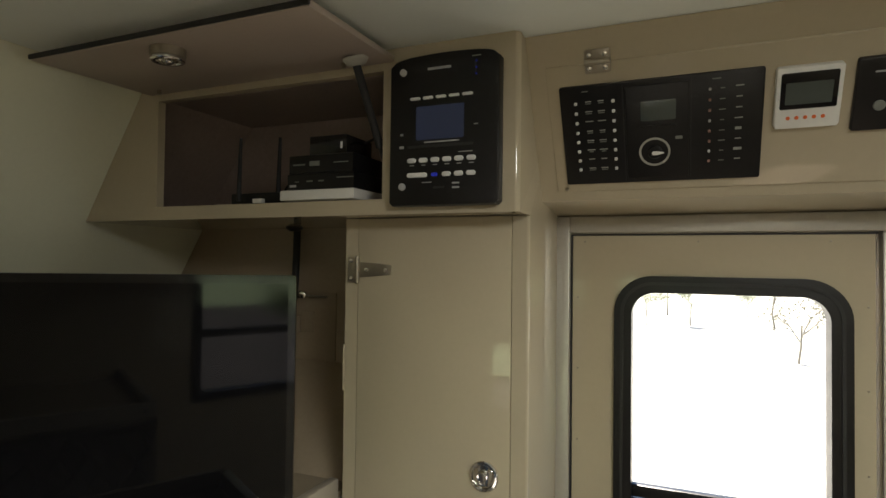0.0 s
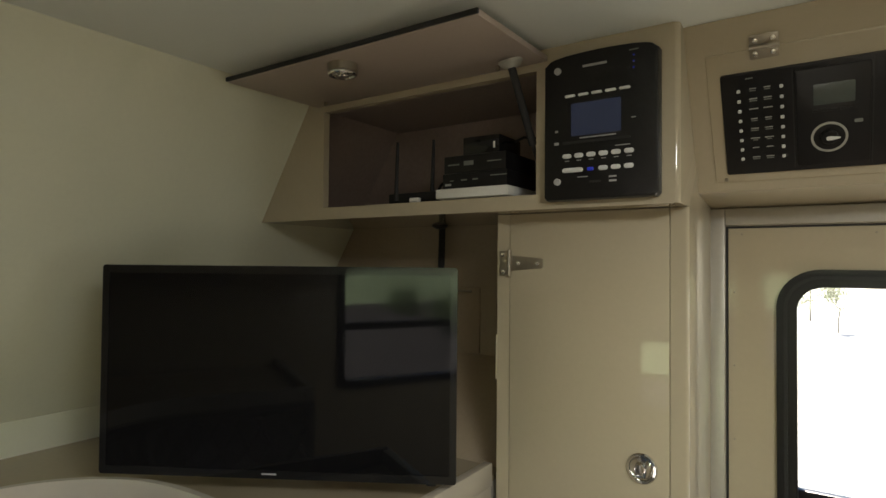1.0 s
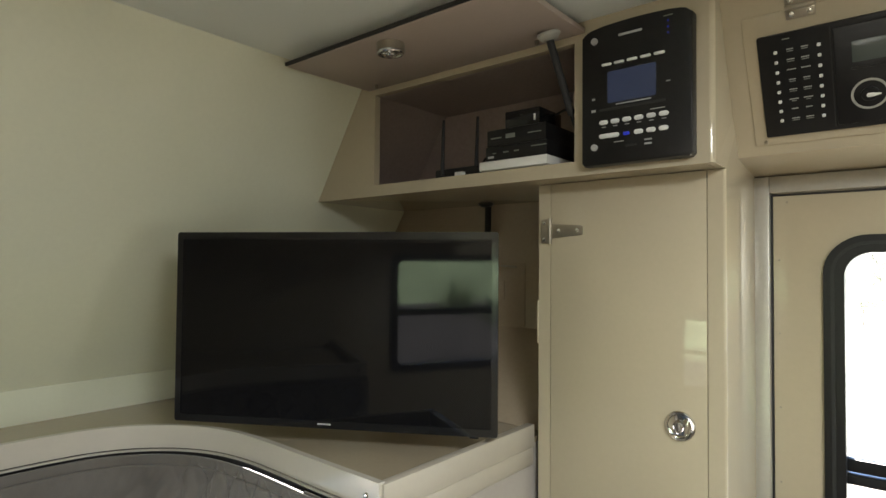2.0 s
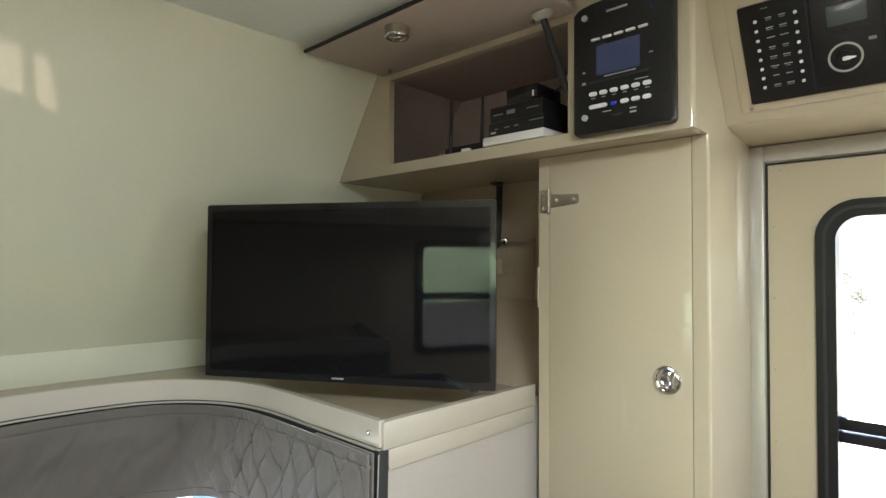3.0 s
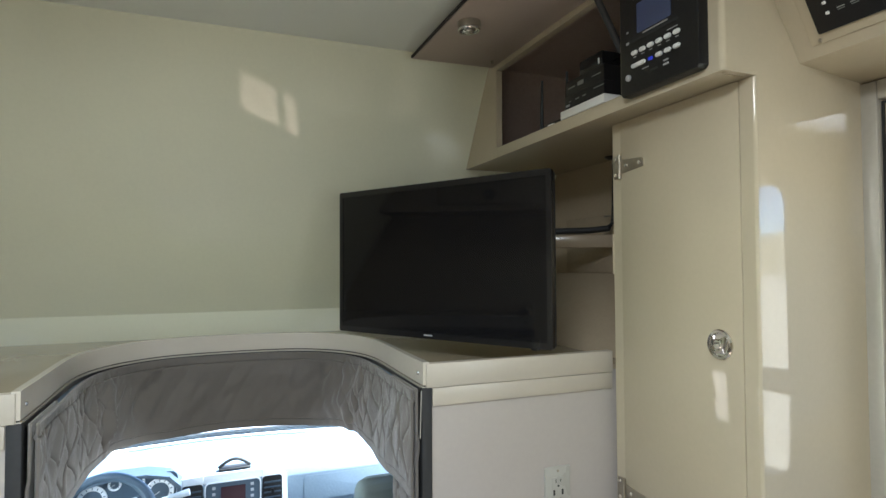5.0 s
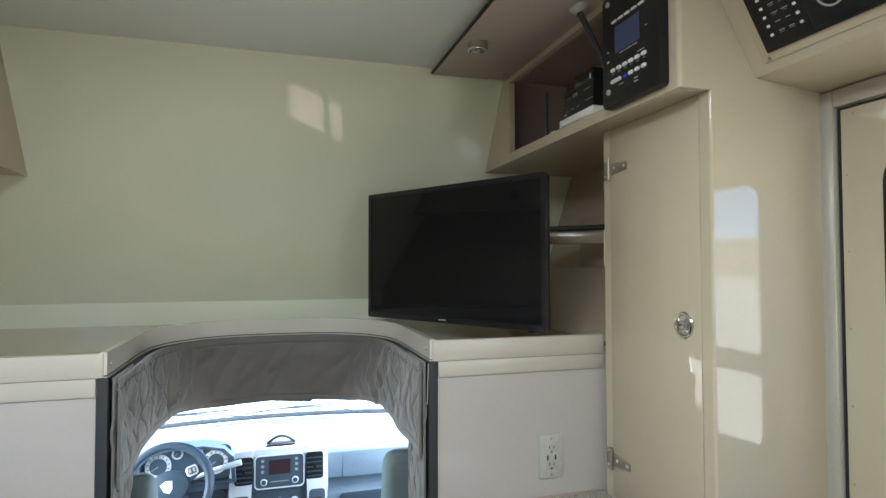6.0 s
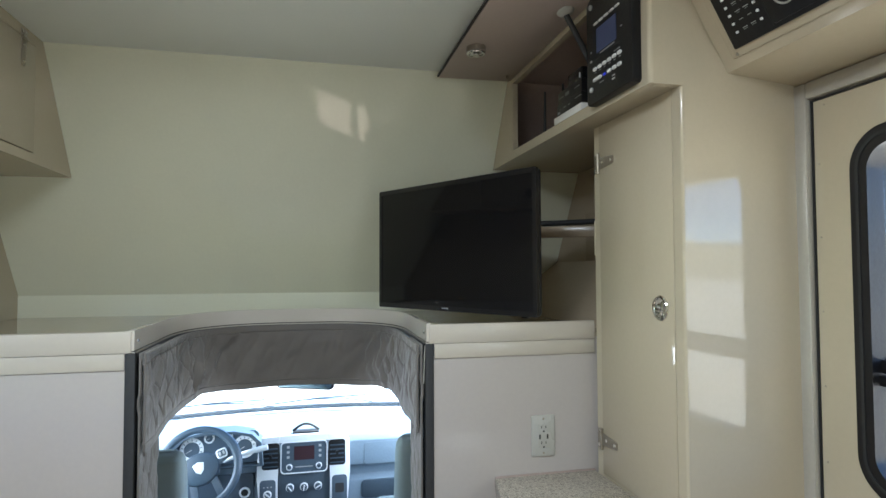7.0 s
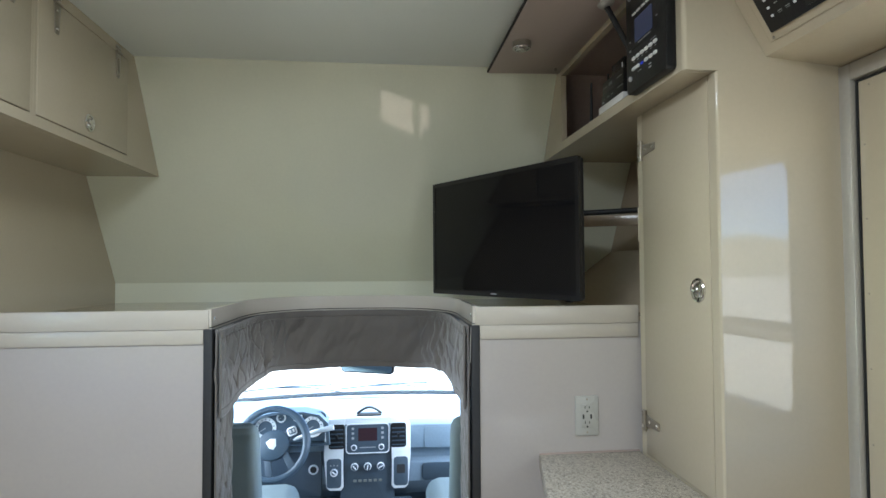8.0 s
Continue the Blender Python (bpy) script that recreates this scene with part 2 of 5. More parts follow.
def add_tube(bm, pts, radius, n=8, taper=1.0):
    pts = [Vector(p) for p in pts]
    rings = []
    up = Vector((0.3, 0.2, 0.93))
    for i, p in enumerate(pts):
        d = (pts[min(i + 1, len(pts) - 1)] - pts[max(i - 1, 0)]).normalized()
        s = d.cross(up).normalized()
        u = s.cross(d)
        r = radius * (1 + (taper - 1) * i / max(1, len(pts) - 1))
        rings.append([bm.verts.new(p + r * (s * math.cos(6.2831853 * k / n) + u * math.sin(6.2831853 * k / n))) for k in range(n)])
    for a, b in zip(rings, rings[1:]):
        for k in range(n):
            bm.faces.new((a[k], a[(k + 1) % n], b[(k + 1) % n], b[k]))
    bm.faces.new(rings[0])
    bm.faces.new(rings[-1])
    return bm


def tube(pts, radius, n=8, taper=1.0):
    return add_tube(bmesh.new(), pts, radius, n, taper)


def round_rect(w, h, r, n=6):
    out = []
    for cx, cy, a0 in ((w / 2 - r, h / 2 - r, 0), (-w / 2 + r, h / 2 - r, 90), (-w / 2 + r, -h / 2 + r, 180), (w / 2 - r, -h / 2 + r, 270)):
        for i in range(n + 1):
            a = radians(a0 + 90 * i / n)
            out.append((cx + r * math.cos(a), cy + r * math.sin(a)))
    return out


def add_plate(bm, pts, m, h0, h1, bev=0.0):
    """A flat outline in its own xy, drawn out along its own z, set by m."""
    lo = [bm.verts.new((x, y, h0)) for x, y in pts]
    hi = [bm.verts.new((x, y, h1)) for x, y in pts]
    k = len(pts)
    top = bm.faces.new(hi)
    bm.faces.new(lo)
    for i in range(k):
        bm.faces.new((lo[i], lo[(i + 1) % k], hi[(i + 1) % k], hi[i]))
    vs = lo + hi
    if bev:
        r = bmesh.ops.bevel(bm, geom=list(top.edges), offset=bev, segments=2, affect="EDGES", profile=0.5)
        vs = list({v for v in r["verts"]} | {v for v in vs if v.is_valid})
    bmesh.ops.transform(bm, matrix=m, verts=vs)
    return bm


def plate(pts, m, h0, h1, bev=0.0):
    return add_plate(bmesh.new(), pts, m, h0, h1, bev)


def add_ring(bm, outer, inner, m, h0, h1):
    """A frame between two outlines of equal point count."""
    k = len(outer)
    v = [[bm.verts.new(m @ Vector((x, y, h))) for x, y in o] for o, h in ((outer, h0), (outer, h1), (inner, h1), (inner, h0))]
    for a in range(4):
        b = (a + 1) % 4
        for i in range(k):
            j = (i + 1) % k
            bm.faces.new((v[a][i], v[a][j], v[b][j], v[b][i]))
    return bm


def ring(outer, inner, m, h0, h1):
    return add_ring(bmesh.new(), outer, inner, m, h0, h1)


def facing(origin, normal, up=(0, 0, 1)):
    """A frame whose own z is the normal and whose own y goes up."""
    z = Vector(normal).normalized()
    x = Vector(up).cross(z).normalized()
    y = z.cross(x)
    m = Matrix((x, y, z)).transposed().to_4x4()
    m.translation = origin
    return m


def shift(m, x, y, z=0.0):
    return m @ Matrix.Translation((x, y, z))


# ---- plan ----
CAB_F = -0.40       # cab floor
MID = 0.17          # middle of the vehicle across
CEIL_Z = 2.2
FLOOR_Z = 0.0
BULK_X = -0.675     # bulkhead face
SHELF_Z = 1.308     # top of the raised lip round the shelf
BOARD_Z = 1.275     # the shelf board itself, lower than its lip
LEFT_Y, NICHE_Y, DOOR_Y = -0.90, 1.345, 1.40
REAR_X = 2.6
SLOPE = 0.612


def nose_x(z):
    """Where the sloped front wall stands at a height."""
    return -1.391 - SLOPE * (1.872 - z)


# ---- setting ----
def setting():
    t = 0.05
    # sloped front wall and the upright strip under it
    zb = 1.358
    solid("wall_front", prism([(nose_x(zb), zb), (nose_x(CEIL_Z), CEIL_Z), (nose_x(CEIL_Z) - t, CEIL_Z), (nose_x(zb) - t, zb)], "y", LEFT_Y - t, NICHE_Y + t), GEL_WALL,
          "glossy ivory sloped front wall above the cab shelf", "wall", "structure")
    solid("trim_front", prism([(nose_x(zb) + 0.006, zb + 0.004), (nose_x(zb) - t, zb + 0.004), (nose_x(zb) - t, SHELF_Z - 0.05), (nose_x(zb) + 0.006, SHELF_Z - 0.05)], "y", LEFT_Y, NICHE_Y), TRIMW,
          "pale upright strip where the sloped wall meets the shelf", "wall trim", "structure")
    # left wall, with the window opening
    wx0, wx1, wz0, wz1 = -0.37, 0.42, 1.15, 1.72
    bm = bmesh.new()
    prof = [(-1.86, 1.25), (BULK_X - 0.02, 1.25), (BULK_X - 0.02, FLOOR_Z), (wx0, FLOOR_Z), (wx0, CEIL_Z), (nose_x(CEIL_Z) - t, CEIL_Z), (nose_x(zb) - t, zb)]
    add_prism(bm, prof, "y", LEFT_Y - t, LEFT_Y)
    add_box(bm, wx0, wx1, LEFT_Y - t, LEFT_Y, FLOOR_Z, wz0)
    add_box(bm, wx0, wx1, LEFT_Y - t, LEFT_Y, wz1, CEIL_Z)
    add_box(bm, wx1, REAR_X, LEFT_Y - t, LEFT_Y, FLOOR_Z, CEIL_Z)
    solid("wall_left", bm, GEL, "glossy beige side wall with a window behind the camera", "wall", "structure", False)
    # right wall: niche part, then the stepped-out door part with its opening
    prof = [(-1.86, 1.25), (BULK_X - 0.02, 1.25), (BULK_X - 0.02, FLOOR_Z), (-0.27, FLOOR_Z), (-0.27, CEIL_Z), (nose_x(CEIL_Z) - t, CEIL_Z), (nose_x(zb) - t, zb)]
    solid("wall_right", prism(prof, "y", NICHE_Y, NICHE_Y + t), NICHE, "beige wall lining behind the television shelf", "wall", "structure", False)
    bm = bmesh.new()
    dx0, dx1, dz1 = -0.262, 0.41, 1.882
    add_box(bm, -0.32, dx0, NICHE_Y + t, DOOR_Y + t, FLOOR_Z, CEIL_Z)
    add_box(bm, dx0, dx1, DOOR_Y - 0.03, DOOR_Y + t, dz1, CEIL_Z)
    add_box(bm, dx1, REAR_X, DOOR_Y - 0.03, DOOR_Y + t, FLOOR_Z, CEIL_Z)
    solid("wall_door", bm, GEL, "beige wall round the entry door opening", "wall", "structure", False)
    solid("wall_rear", box(REAR_X, REAR_X + t, LEFT_Y - t, DOOR_Y + t, FLOOR_Z, CEIL_Z), GEL, "plain beige rear wall", "wall", "structure")
    solid("ceiling", box(nose_x(CEIL_Z) - t, REAR_X + t, LEFT_Y - t, DOOR_Y + t, CEIL_Z, CEIL_Z + 0.05), CEIL, "smooth greenish-white ceiling panel", "ceiling", "structure")
    solid("floor", box(BULK_X - 0.02, REAR_X + t, LEFT_Y - t, DOOR_Y + t, FLOOR_Z - 0.05, FLOOR_Z), FLOORM, "brown vinyl floor", "floor", "structure")


setting()


def u_curve(n=72, inset=0.0):
    """The outline of the cut-out in the cab shelf, from the right jamb round to the left one."""
    pts = [(-0.675, 0.368), (-0.85, 0.370), (-1.02, 0.373), (-1.12, 0.367), (-1.205, 0.346), (-1.28, 0.304), (-1.34, 0.245), (-1.378, 0.175), (-1.394, 0.09), (-1.399, 0.0)]
    full = [(x, MID + d) for x, d in pts] + [(x, MID - d) for x, d in reversed(pts[:-1])]
    vs = [Vector((x, y, 0)) for x, y in full]
    cum = [0.0]
    for a, b in zip(vs, vs[1:]):
        cum.append(cum[-1] + (b - a).length)
    out = []
    for i in range(n + 1):
        s = cum[-1] * i / n
        k = max(0, min(len(vs) - 2, next((j for j in range(len(cum) - 1) if cum[j + 1] >= s - 1e-9), len(vs) - 2)))
        f = (s - cum[k]) / (cum[k + 1] - cum[k])
        p0, p1, p2, p3 = vs[max(k - 1, 0)], vs[k], vs[k + 1], vs[min(k + 2, len(vs) - 1)]
        out.append(0.5 * ((2 * p1) + (p2 - p0) * f + (2 * p0 - 5 * p1 + 4 * p2 - p3) * f * f + (3 * p1 - p0 - 3 * p2 + p3) * f ** 3))
    moved = []
    for i, q in enumerate(out):
        d = (out[min(i + 1, n)] - out[max(i - 1, 0)]).normalized()
        moved.append(q + Vector((-d.y, d.x, 0)) * inset)
    return moved


def wall_strip(path, z0, z1, th, sag=None):
    """An upright band along a plan path, th thick away from the middle of the cut-out."""
    bm = bmesh.new()
    rows = []
    for i, p in enumerate(path):
        d = (path[min(i + 1, len(path) - 1)] - path[max(i - 1, 0)]).normalized()
        nrm = Vector((d.y, -d.x, 0))
        q = p + nrm * th
        rows.append([bm.verts.new((p.x, p.y, z0)), bm.verts.new((p.x, p.y, z1)), bm.verts.new((q.x, q.y, z1)), bm.verts.new((q.x, q.y, z0))])
    for a, b in zip(rows, rows[1:]):
        for k in range(4):
            bm.faces.new((a[k], a[(k + 1) % 4], b[(k + 1) % 4], b[k]))
    bm.faces.new(rows[0])
    bm.faces.new(rows[-1])
    return bm


def cab_shelf():
    th = thing("cab_shelf", (-1.2, MID, SHELF_Z), "beige moulded shelf over the cab with a rounded cut-out", "shelf")
    path = u_curve()
    bm = bmesh.new()
    outline = [(p.x, p.y) for p in path] + [(BULK_X, LEFT_Y), (-1.74, LEFT_Y), (-1.74, NICHE_Y), (BULK_X, NICHE_Y)]
    add_prism(bm, outline, "z", 1.2625, BOARD_Z)
    part("shelf_board", bm, SHELFM, th, "", False)
    # proud curved fascia lining the cut-out, and its dark track
    part("fascia", wall_strip(u_curve(72, 0.002), 1.262, SHELF_Z + 0.004, 0.014), FASCIA, th, "curved glossy pale fascia")
    part("shadow_gap", wall_strip(u_curve(72, -0.002), 1.2588, 1.2618, 0.006), RUBBER, th)
    part("lower_bead", wall_strip(u_curve(72, 0.003), 1.2545, 1.2588, 0.012), FASCIA, th)
    part("curtain_track", wall_strip(u_curve(72, 0.005), 1.245, 1.2543, 0.012), BLACK, th, "narrow black curtain track")
    for y in (MID + 0.3655, MID - 0.3655):
        part("screw", lathe([(0, 0.003), (0.003, 0.0025), (0.005, 0)], facing((-0.705, y, 1.285), (0, -1 if y > MID else 1, 0)), 12), CHROME, th)
    for y0, y1 in ((MID + 0.3725, 1.036), (LEFT_Y, MID - 0.3725)):
        part("edge_board", box(BULK_X - 0.013, BULK_X + 0.007, y0, y1, 1.257, SHELF_Z + 0.001, 0.0008), EDGE, th)
        part("lower_board", box(BULK_X, BULK_X + 0.0045, y0 + (0.015 if y0 > MID else 0), y1 - (0.015 if y1 < MID else 0), 1.216, 1.2555, 0.0006), EDGE, th)
    return th


cab_shelf()


def bulkhead():
    bm = bmesh.new()
    add_box(bm, BULK_X - 0.03, BULK_X, MID + 0.372, NICHE_Y + 0.05, -0.5, SHELF_Z - 0.046)
    add_box(bm, BULK_X - 0.03, BULK_X, LEFT_Y - 0.05, MID - 0.372, -0.5, SHELF_Z - 0.046)
    solid("wall_bulkhead", bm, GEL_LOW, "pale glossy partition either side of the cab opening", "wall", "structure", False)
    for s in (1, -1):
        y = MID + s * 0.374
        y2 = MID + s * 0.392
        solid("jamb_lining", box(-0.89, BULK_X - 0.031, min(y, y2), max(y, y2), CAB_F, 1.24), RUBBER, "dark lining of the passage into the cab", "trim", "structure")
        solid("trim_jamb", box(BULK_X - 0.012, BULK_X + 0.006, min(y - s * 0.012, y + s * 0.012), max(y - s * 0.012, y + s * 0.012), FLOOR_Z, 1.2565, 0.003), RUBBER,
              "black fabric edging up the jamb of the cab opening", "trim", "structure")


bulkhead()


def curtain():
    th = thing("cab_curtain", (-1.1, MID, 1.0), "grey quilted curtain gathered up round the cab opening", "curtain")
    path = u_curve(480, 0.014)
    n, rows = len(path), 64

    def sheet(path, z_low, i0, i1, seed, amp):
        bm = bmesh.new()
        grid = []
        for i in range(i0, i1 + 1):
            p = path[i]
            d = (path[min(i + 1, n - 1)] - path[max(i - 1, 0)]).normalized()
            inward = Vector((-d.y, d.x, 0))
            s = i / (n - 1) * 2.45
            zb = z_low(i / (n - 1))
            col = []
            for k in range(rows + 1):
                f = k / rows
                z = 1.255 + (zb - 1.255) * f
                # quilting: stitched wavy lines that meet and part in onion shapes
                sw = s + 0.034 * noise.noise(Vector((s * 5, z * 7, 11 + seed))) + 0.006 * noise.noise(Vector((s * 25, z * 25, 4)))
                seam = 0.0
                for j in (math.floor(sw / 0.052), math.floor(sw / 0.052) + 1):
                    line = j * 0.052 + (0.021 if j % 2 else -0.021) * math.sin(z * 46)
                    seam = max(seam, math.exp(-((sw - line) / 0.0055) ** 2))
                u = abs(i / (n - 1) - 0.5)
                fold = noise.noise(Vector((s * 5 + seed, z * 3.2, seed))) * 0.024 + noise.noise(Vector((s * 13 + 9 * z, z * 14, 3 + seed))) * 0.013
                # creases running down from the track where the cloth turns the corner
                bend = math.exp(-((u - 0.215) / 0.06) ** 2)
                ph = s * 62 + 16 * z * (1 if i > n / 2 else -1) + 5 * noise.noise(Vector((s * 8, z * 7, 1 + seed)))
                crease = (0.5 + 0.5 * math.sin(ph)) ** 3 * (0.35 + 0.65 * noise.noise(Vector((s * 11, z * 5, 8))) ** 2 * 4)
                fold += bend * 0.034 * crease * min(1.0, 1.5 * f)
                ripple = noise.noise(Vector((s * 34 + z * 18, z * 22, seed))) * (0.0035 + 0.004 * bend)
                end = min(1.0, i / 14, (n - 1 - i) / 14)
                off = end * amp * ((fold + ripple) * min(1.0, f * 3.5) * (1 - 0.93 * f ** 3)) - 0.0065 * seam * min(1.0, f * 8) * max(0.0, min(1.0, (0.9 - f) * 12)) * end * max(0.06, min(1.0, (u - 0.17) / 0.10)) + 0.010
                hem = -0.003 if 0.90 < f < 0.92 or 0.085 < f < 0.11 else 0.0
                q = p + inward * (off + hem)
                col.append(bm.verts.new((q.x, q.y, z)))
            grid.append(col)
        for a, b in zip(grid, grid[1:]):
            for k in range(rows):
                bm.faces.new((a[k], a[k + 1], b[k + 1], b[k]))
        return bm

    def low(u):
        side = abs(u - 0.5) * 2
        return 1.028 - 0.012 * side + 0.014 * math.exp(-((side - 0.42) / 0.13) ** 2) + 0.008 * math.sin(u * 31) * side + 0.0025 * math.sin(u * 83) * math.exp(-((side - 0.43) / 0.1) ** 2)

    val = part("valance", sheet(path, low, 0, n - 1, 2.0, 1.0), QUILT, th)
    s = val.modifiers.new("thickness", "SOLIDIFY"); s.thickness = 0.006
    outer = u_curve(480, 0.003)
    for i0, i1, seed in ((0, 47, 5.0), (n - 48, n - 1, 9.0)):
        leg = part("hanging_fold", sheet(outer, lambda u: 0.03, i0, i1, seed, 0.3), QUILT, th)
        s = leg.modifiers.new("thickness", "SOLIDIFY"); s.thickness = 0.005


curtain()


def pull_cord():
    th = thing("pull_cord", (-0.668, 0.527, 1.1), "thin white cord hanging beside the gathered curtain", "cord")
    part("line", tube([(-0.668, 0.530, 1.252), (-0.667, 0.528, 1.20), (-0.668, 0.527, 1.15)], 0.0012, 8), PLATE, th)


pull_cord()


# ---- hardware used by several cabinets ----
def latch_mesh(m, r=0.029):
    bm = bmesh.new()
    add_lathe(bm, [(r, 0), (r, 0.003), (r * 0.93, 0.0055), (r * 0.80, 0.005), (r * 0.74, 0.0015), (r * 0.62, 0.0005), (0, 0.0005)], m, 32)
    # folded ring pull and its boss
    add_lathe(bm, [(r * 0.34, 0.0005), (r * 0.34, 0.006), (r * 0.28, 0.0085), (0, 0.0092)], shift(m, -r * 0.08, 0.0), 20)
    add_plate(bm, round_rect(r * 0.42, r * 1.15, r * 0.18, 4), shift(m, r * 0.36, 0, 0) @ pose(0, 0, 0, 0, 0, -14), 0.0005, 0.0065, 0.0012)
    add_plate(bm, round_rect(r * 0.9, r * 0.26, r * 0.1, 4), shift(m, 0.0, -r * 0.46), 0.0005, 0.005, 0.001)
    return bm


def hinge_screws(bm, spots, m, r, h):
    """Screw heads that take the second material of their hinge."""
    before = set(bm.faces)
    for x, y in spots:
        add_lathe(bm, [(r, 0.0019), (r * 0.82, h), (r * 0.4, h + 0.0007), (0, h + 0.0007)], shift(m, x, y), 12)
    for f in bm.faces:
        if f not in before:
            f.material_index = 1


def hinge(bm, parent):
    ob = part("hinge", bm, STEEL, parent, "dull steel hinge with bright screw heads")
    ob.data.materials.append(SCREW)
    return ob


def strap_hinge_mesh(m, w=0.083, h=0.056):
    """A T hinge: a fixed leaf at own x < 0, a knuckle, and a tapering strap to own +x."""
    bm = bmesh.new()
    add_plate(bm, round_rect(0.022, h, 0.003, 3), shift(m, -0.012, 0), 0, 0.0022, 0.0006)
    add_lathe(bm, [(0, -h * 0.52), (0.0045, -h * 0.52), (0.0045, h * 0.52), (0, h * 0.52)], shift(m, 0.002, 0, 0.004) @ pose(0, 0, 0, 90), 12)
    add_plate(bm, [(0.004, -0.017), (w - 0.004, -0.011), (w, -0.008), (w, 0.008), (w - 0.004, 0.011), (0.004, 0.017)], m, 0, 0.0022, 0.0006)
    hinge_screws(bm, ((-0.014, h * 0.34), (-0.014, -h * 0.34), (0.024, 0), (w - 0.013, 0)), m, 0.0052, 0.0038)
    return bm


def butt_hinge_mesh(m, w=0.046, h=0.042):
    bm = bmesh.new()
    for s in (1, -1):
        add_plate(bm, round_rect(w, h * 0.46, 0.003, 3), shift(m, 0, s * h * 0.27), 0, 0.0025, 0.0006)
    add_lathe(bm, [(0, -w * 0.5), (0.005, -w * 0.5), (0.005, w * 0.5), (0, w * 0.5)], shift(m, 0, 0, 0.004) @ pose(0, 0, 0, 0, 90), 12)
    hinge_screws(bm, [(x, s * h * 0.28) for s in (1, -1) for x in (-w * 0.3, w * 0.3)], m, 0.0052, 0.0042)
    return bm


def hollow_panel(bm, x0, x1, y0, y1, z0, z1, ox0, ox1, oz0, oz1):
    """A face frame in the xz plane round one opening."""
    add_box(bm, x0, x1, y0, y1, z0, oz0)
    add_box(bm, x0, x1, y0, y1, oz1, z1)
    add_box(bm, x0, ox0, y0, y1, oz0, oz1)
    add_box(bm, ox1, x1, y0, y1, oz0, oz1)


# ---- right side: overhead cabinet with its raised flap ----
OC_Y, OC_Z = 0.96, 1.873


def overhead_open():
    th = thing("overhead_cabinet", (-0.8, 1.1, OC_Z), "beige overhead cabinet standing open with its flap raised", "cabinet")
    bm = bmesh.new()
    x1 = -0.252
    ox0, ox1, oz0, oz1 = -1.142, -0.528, 1.904, 2.158
    f0, f1 = OC_Y, OC_Y + 0.02
    # front frame follows the sloped wall on its far end
    xe = x1 - 0.008
    add_prism(bm, [(nose_x(OC_Z) - 0.02, OC_Z), (xe, OC_Z), (xe, oz0), (nose_x(oz0) - 0.02, oz0)], "y", f0, f1)
    add_prism(bm, [(nose_x(oz1) - 0.02, oz1), (xe, oz1), (xe, CEIL_Z), (nose_x(CEIL_Z) - 0.02, CEIL_Z)], "y", f0, f1)
    add_prism(bm, [(nose_x(oz0) - 0.02, oz0), (ox0, oz0), (ox0, oz1), (nose_x(oz1) - 0.02, oz1)], "y", f0, f1)
    add_box(bm, ox1, xe, f0, f1, oz0, oz1)
    part("face_frame", bm, GEL, th, "", False)
    part("bottom_panel", prism([(nose_x(OC_Z) - 0.015, OC_Z), (x1 - 0.017, OC_Z), (x1 - 0.017, oz0 - 0.003), (nose_x(oz0) - 0.015, oz0 - 0.003)], "y", f1, NICHE_Y), GEL, th, "", False)
    # corner bead at the front edge
    part("corner_bead", tube([(-0.260, OC_Y + 0.010, OC_Z + 0.0008), (-0.260, OC_Y + 0.010, 2.03), (-0.260, OC_Y + 0.010, CEIL_Z - 0.001)], 0.010, 32), GEL, th)
    # brown lining boards
    for b in (box(ox1, ox1 + 0.012, f1, NICHE_Y - 0.009, oz0, CEIL_Z - 0.021), box(ox0 - 0.25, ox1, NICHE_Y - 0.008, NICHE_Y - 0.002, oz0, CEIL_Z - 0.002),
              box(ox0 - 0.2, ox1, f1, NICHE_Y - 0.009, oz0 - 0.002, oz0 + 0.002), box(ox0 - 0.1, ox1, f1, NICHE_Y - 0.009, CEIL_Z - 0.02, CEIL_Z - 0.004),
              prism([(nose_x(oz0) + 0.003, oz0 + 0.003), (nose_x(CEIL_Z) + 0.003, CEIL_Z), (nose_x(CEIL_Z) + 0.012, CEIL_Z), (nose_x(oz0) + 0.012, oz0 + 0.003)], "y", f1, NICHE_Y - 0.009)):
        part("lining_board", b, INNER, th, "dark brown lining", False)
    # flap, hinged at the ceiling and nearly level
    fm = pose(0, OC_Y - 0.004, 2.178, 1.0)
    flap = part("flap", box(-1.162, -0.502, -0.275, 0.0, -0.006, 0.006, 0.0015, 2, fm), FLAPM, th, "taupe flap held open")
    part("edge_seal", box(-1.164, -0.500, -0.281, -0.2755, -0.004, 0.005, 0.001, 1, fm), RUBBER, flap)
    part("latch_drum", lathe([(0.031, 0), (0.031, 0.016), (0.027, 0.019), (0.0, 0.019)], facing((-0.857, 0.735, 2.168), (0, 0.03, -1), (0, 1, 0)), 28), STEEL, flap)
    part("latch", latch_mesh(facing((-0.857, 0.735, 2.1495), (0, 0.03, -1), (0, 1, 0)), 0.030), CHROME, flap)
    for x in (-1.10, -0.60):
        part("pivot", lathe([(0.005, 0), (0.005, 0.01), (0, 0.012)], facing((x, 0.925, 2.172), (0, 0, -1), (0, 1, 0)), 10), STEEL, flap)
    part("strut_boss", lathe([(0.025, 0), (0.025, 0.005), (0.018, 0.014), (0.012, 0.017), (0, 0.017)], facing((-0.560, 0.905, 2.172), (0.1, 0.3, -1), (0, 1, 0)), 20), PLATE, flap)
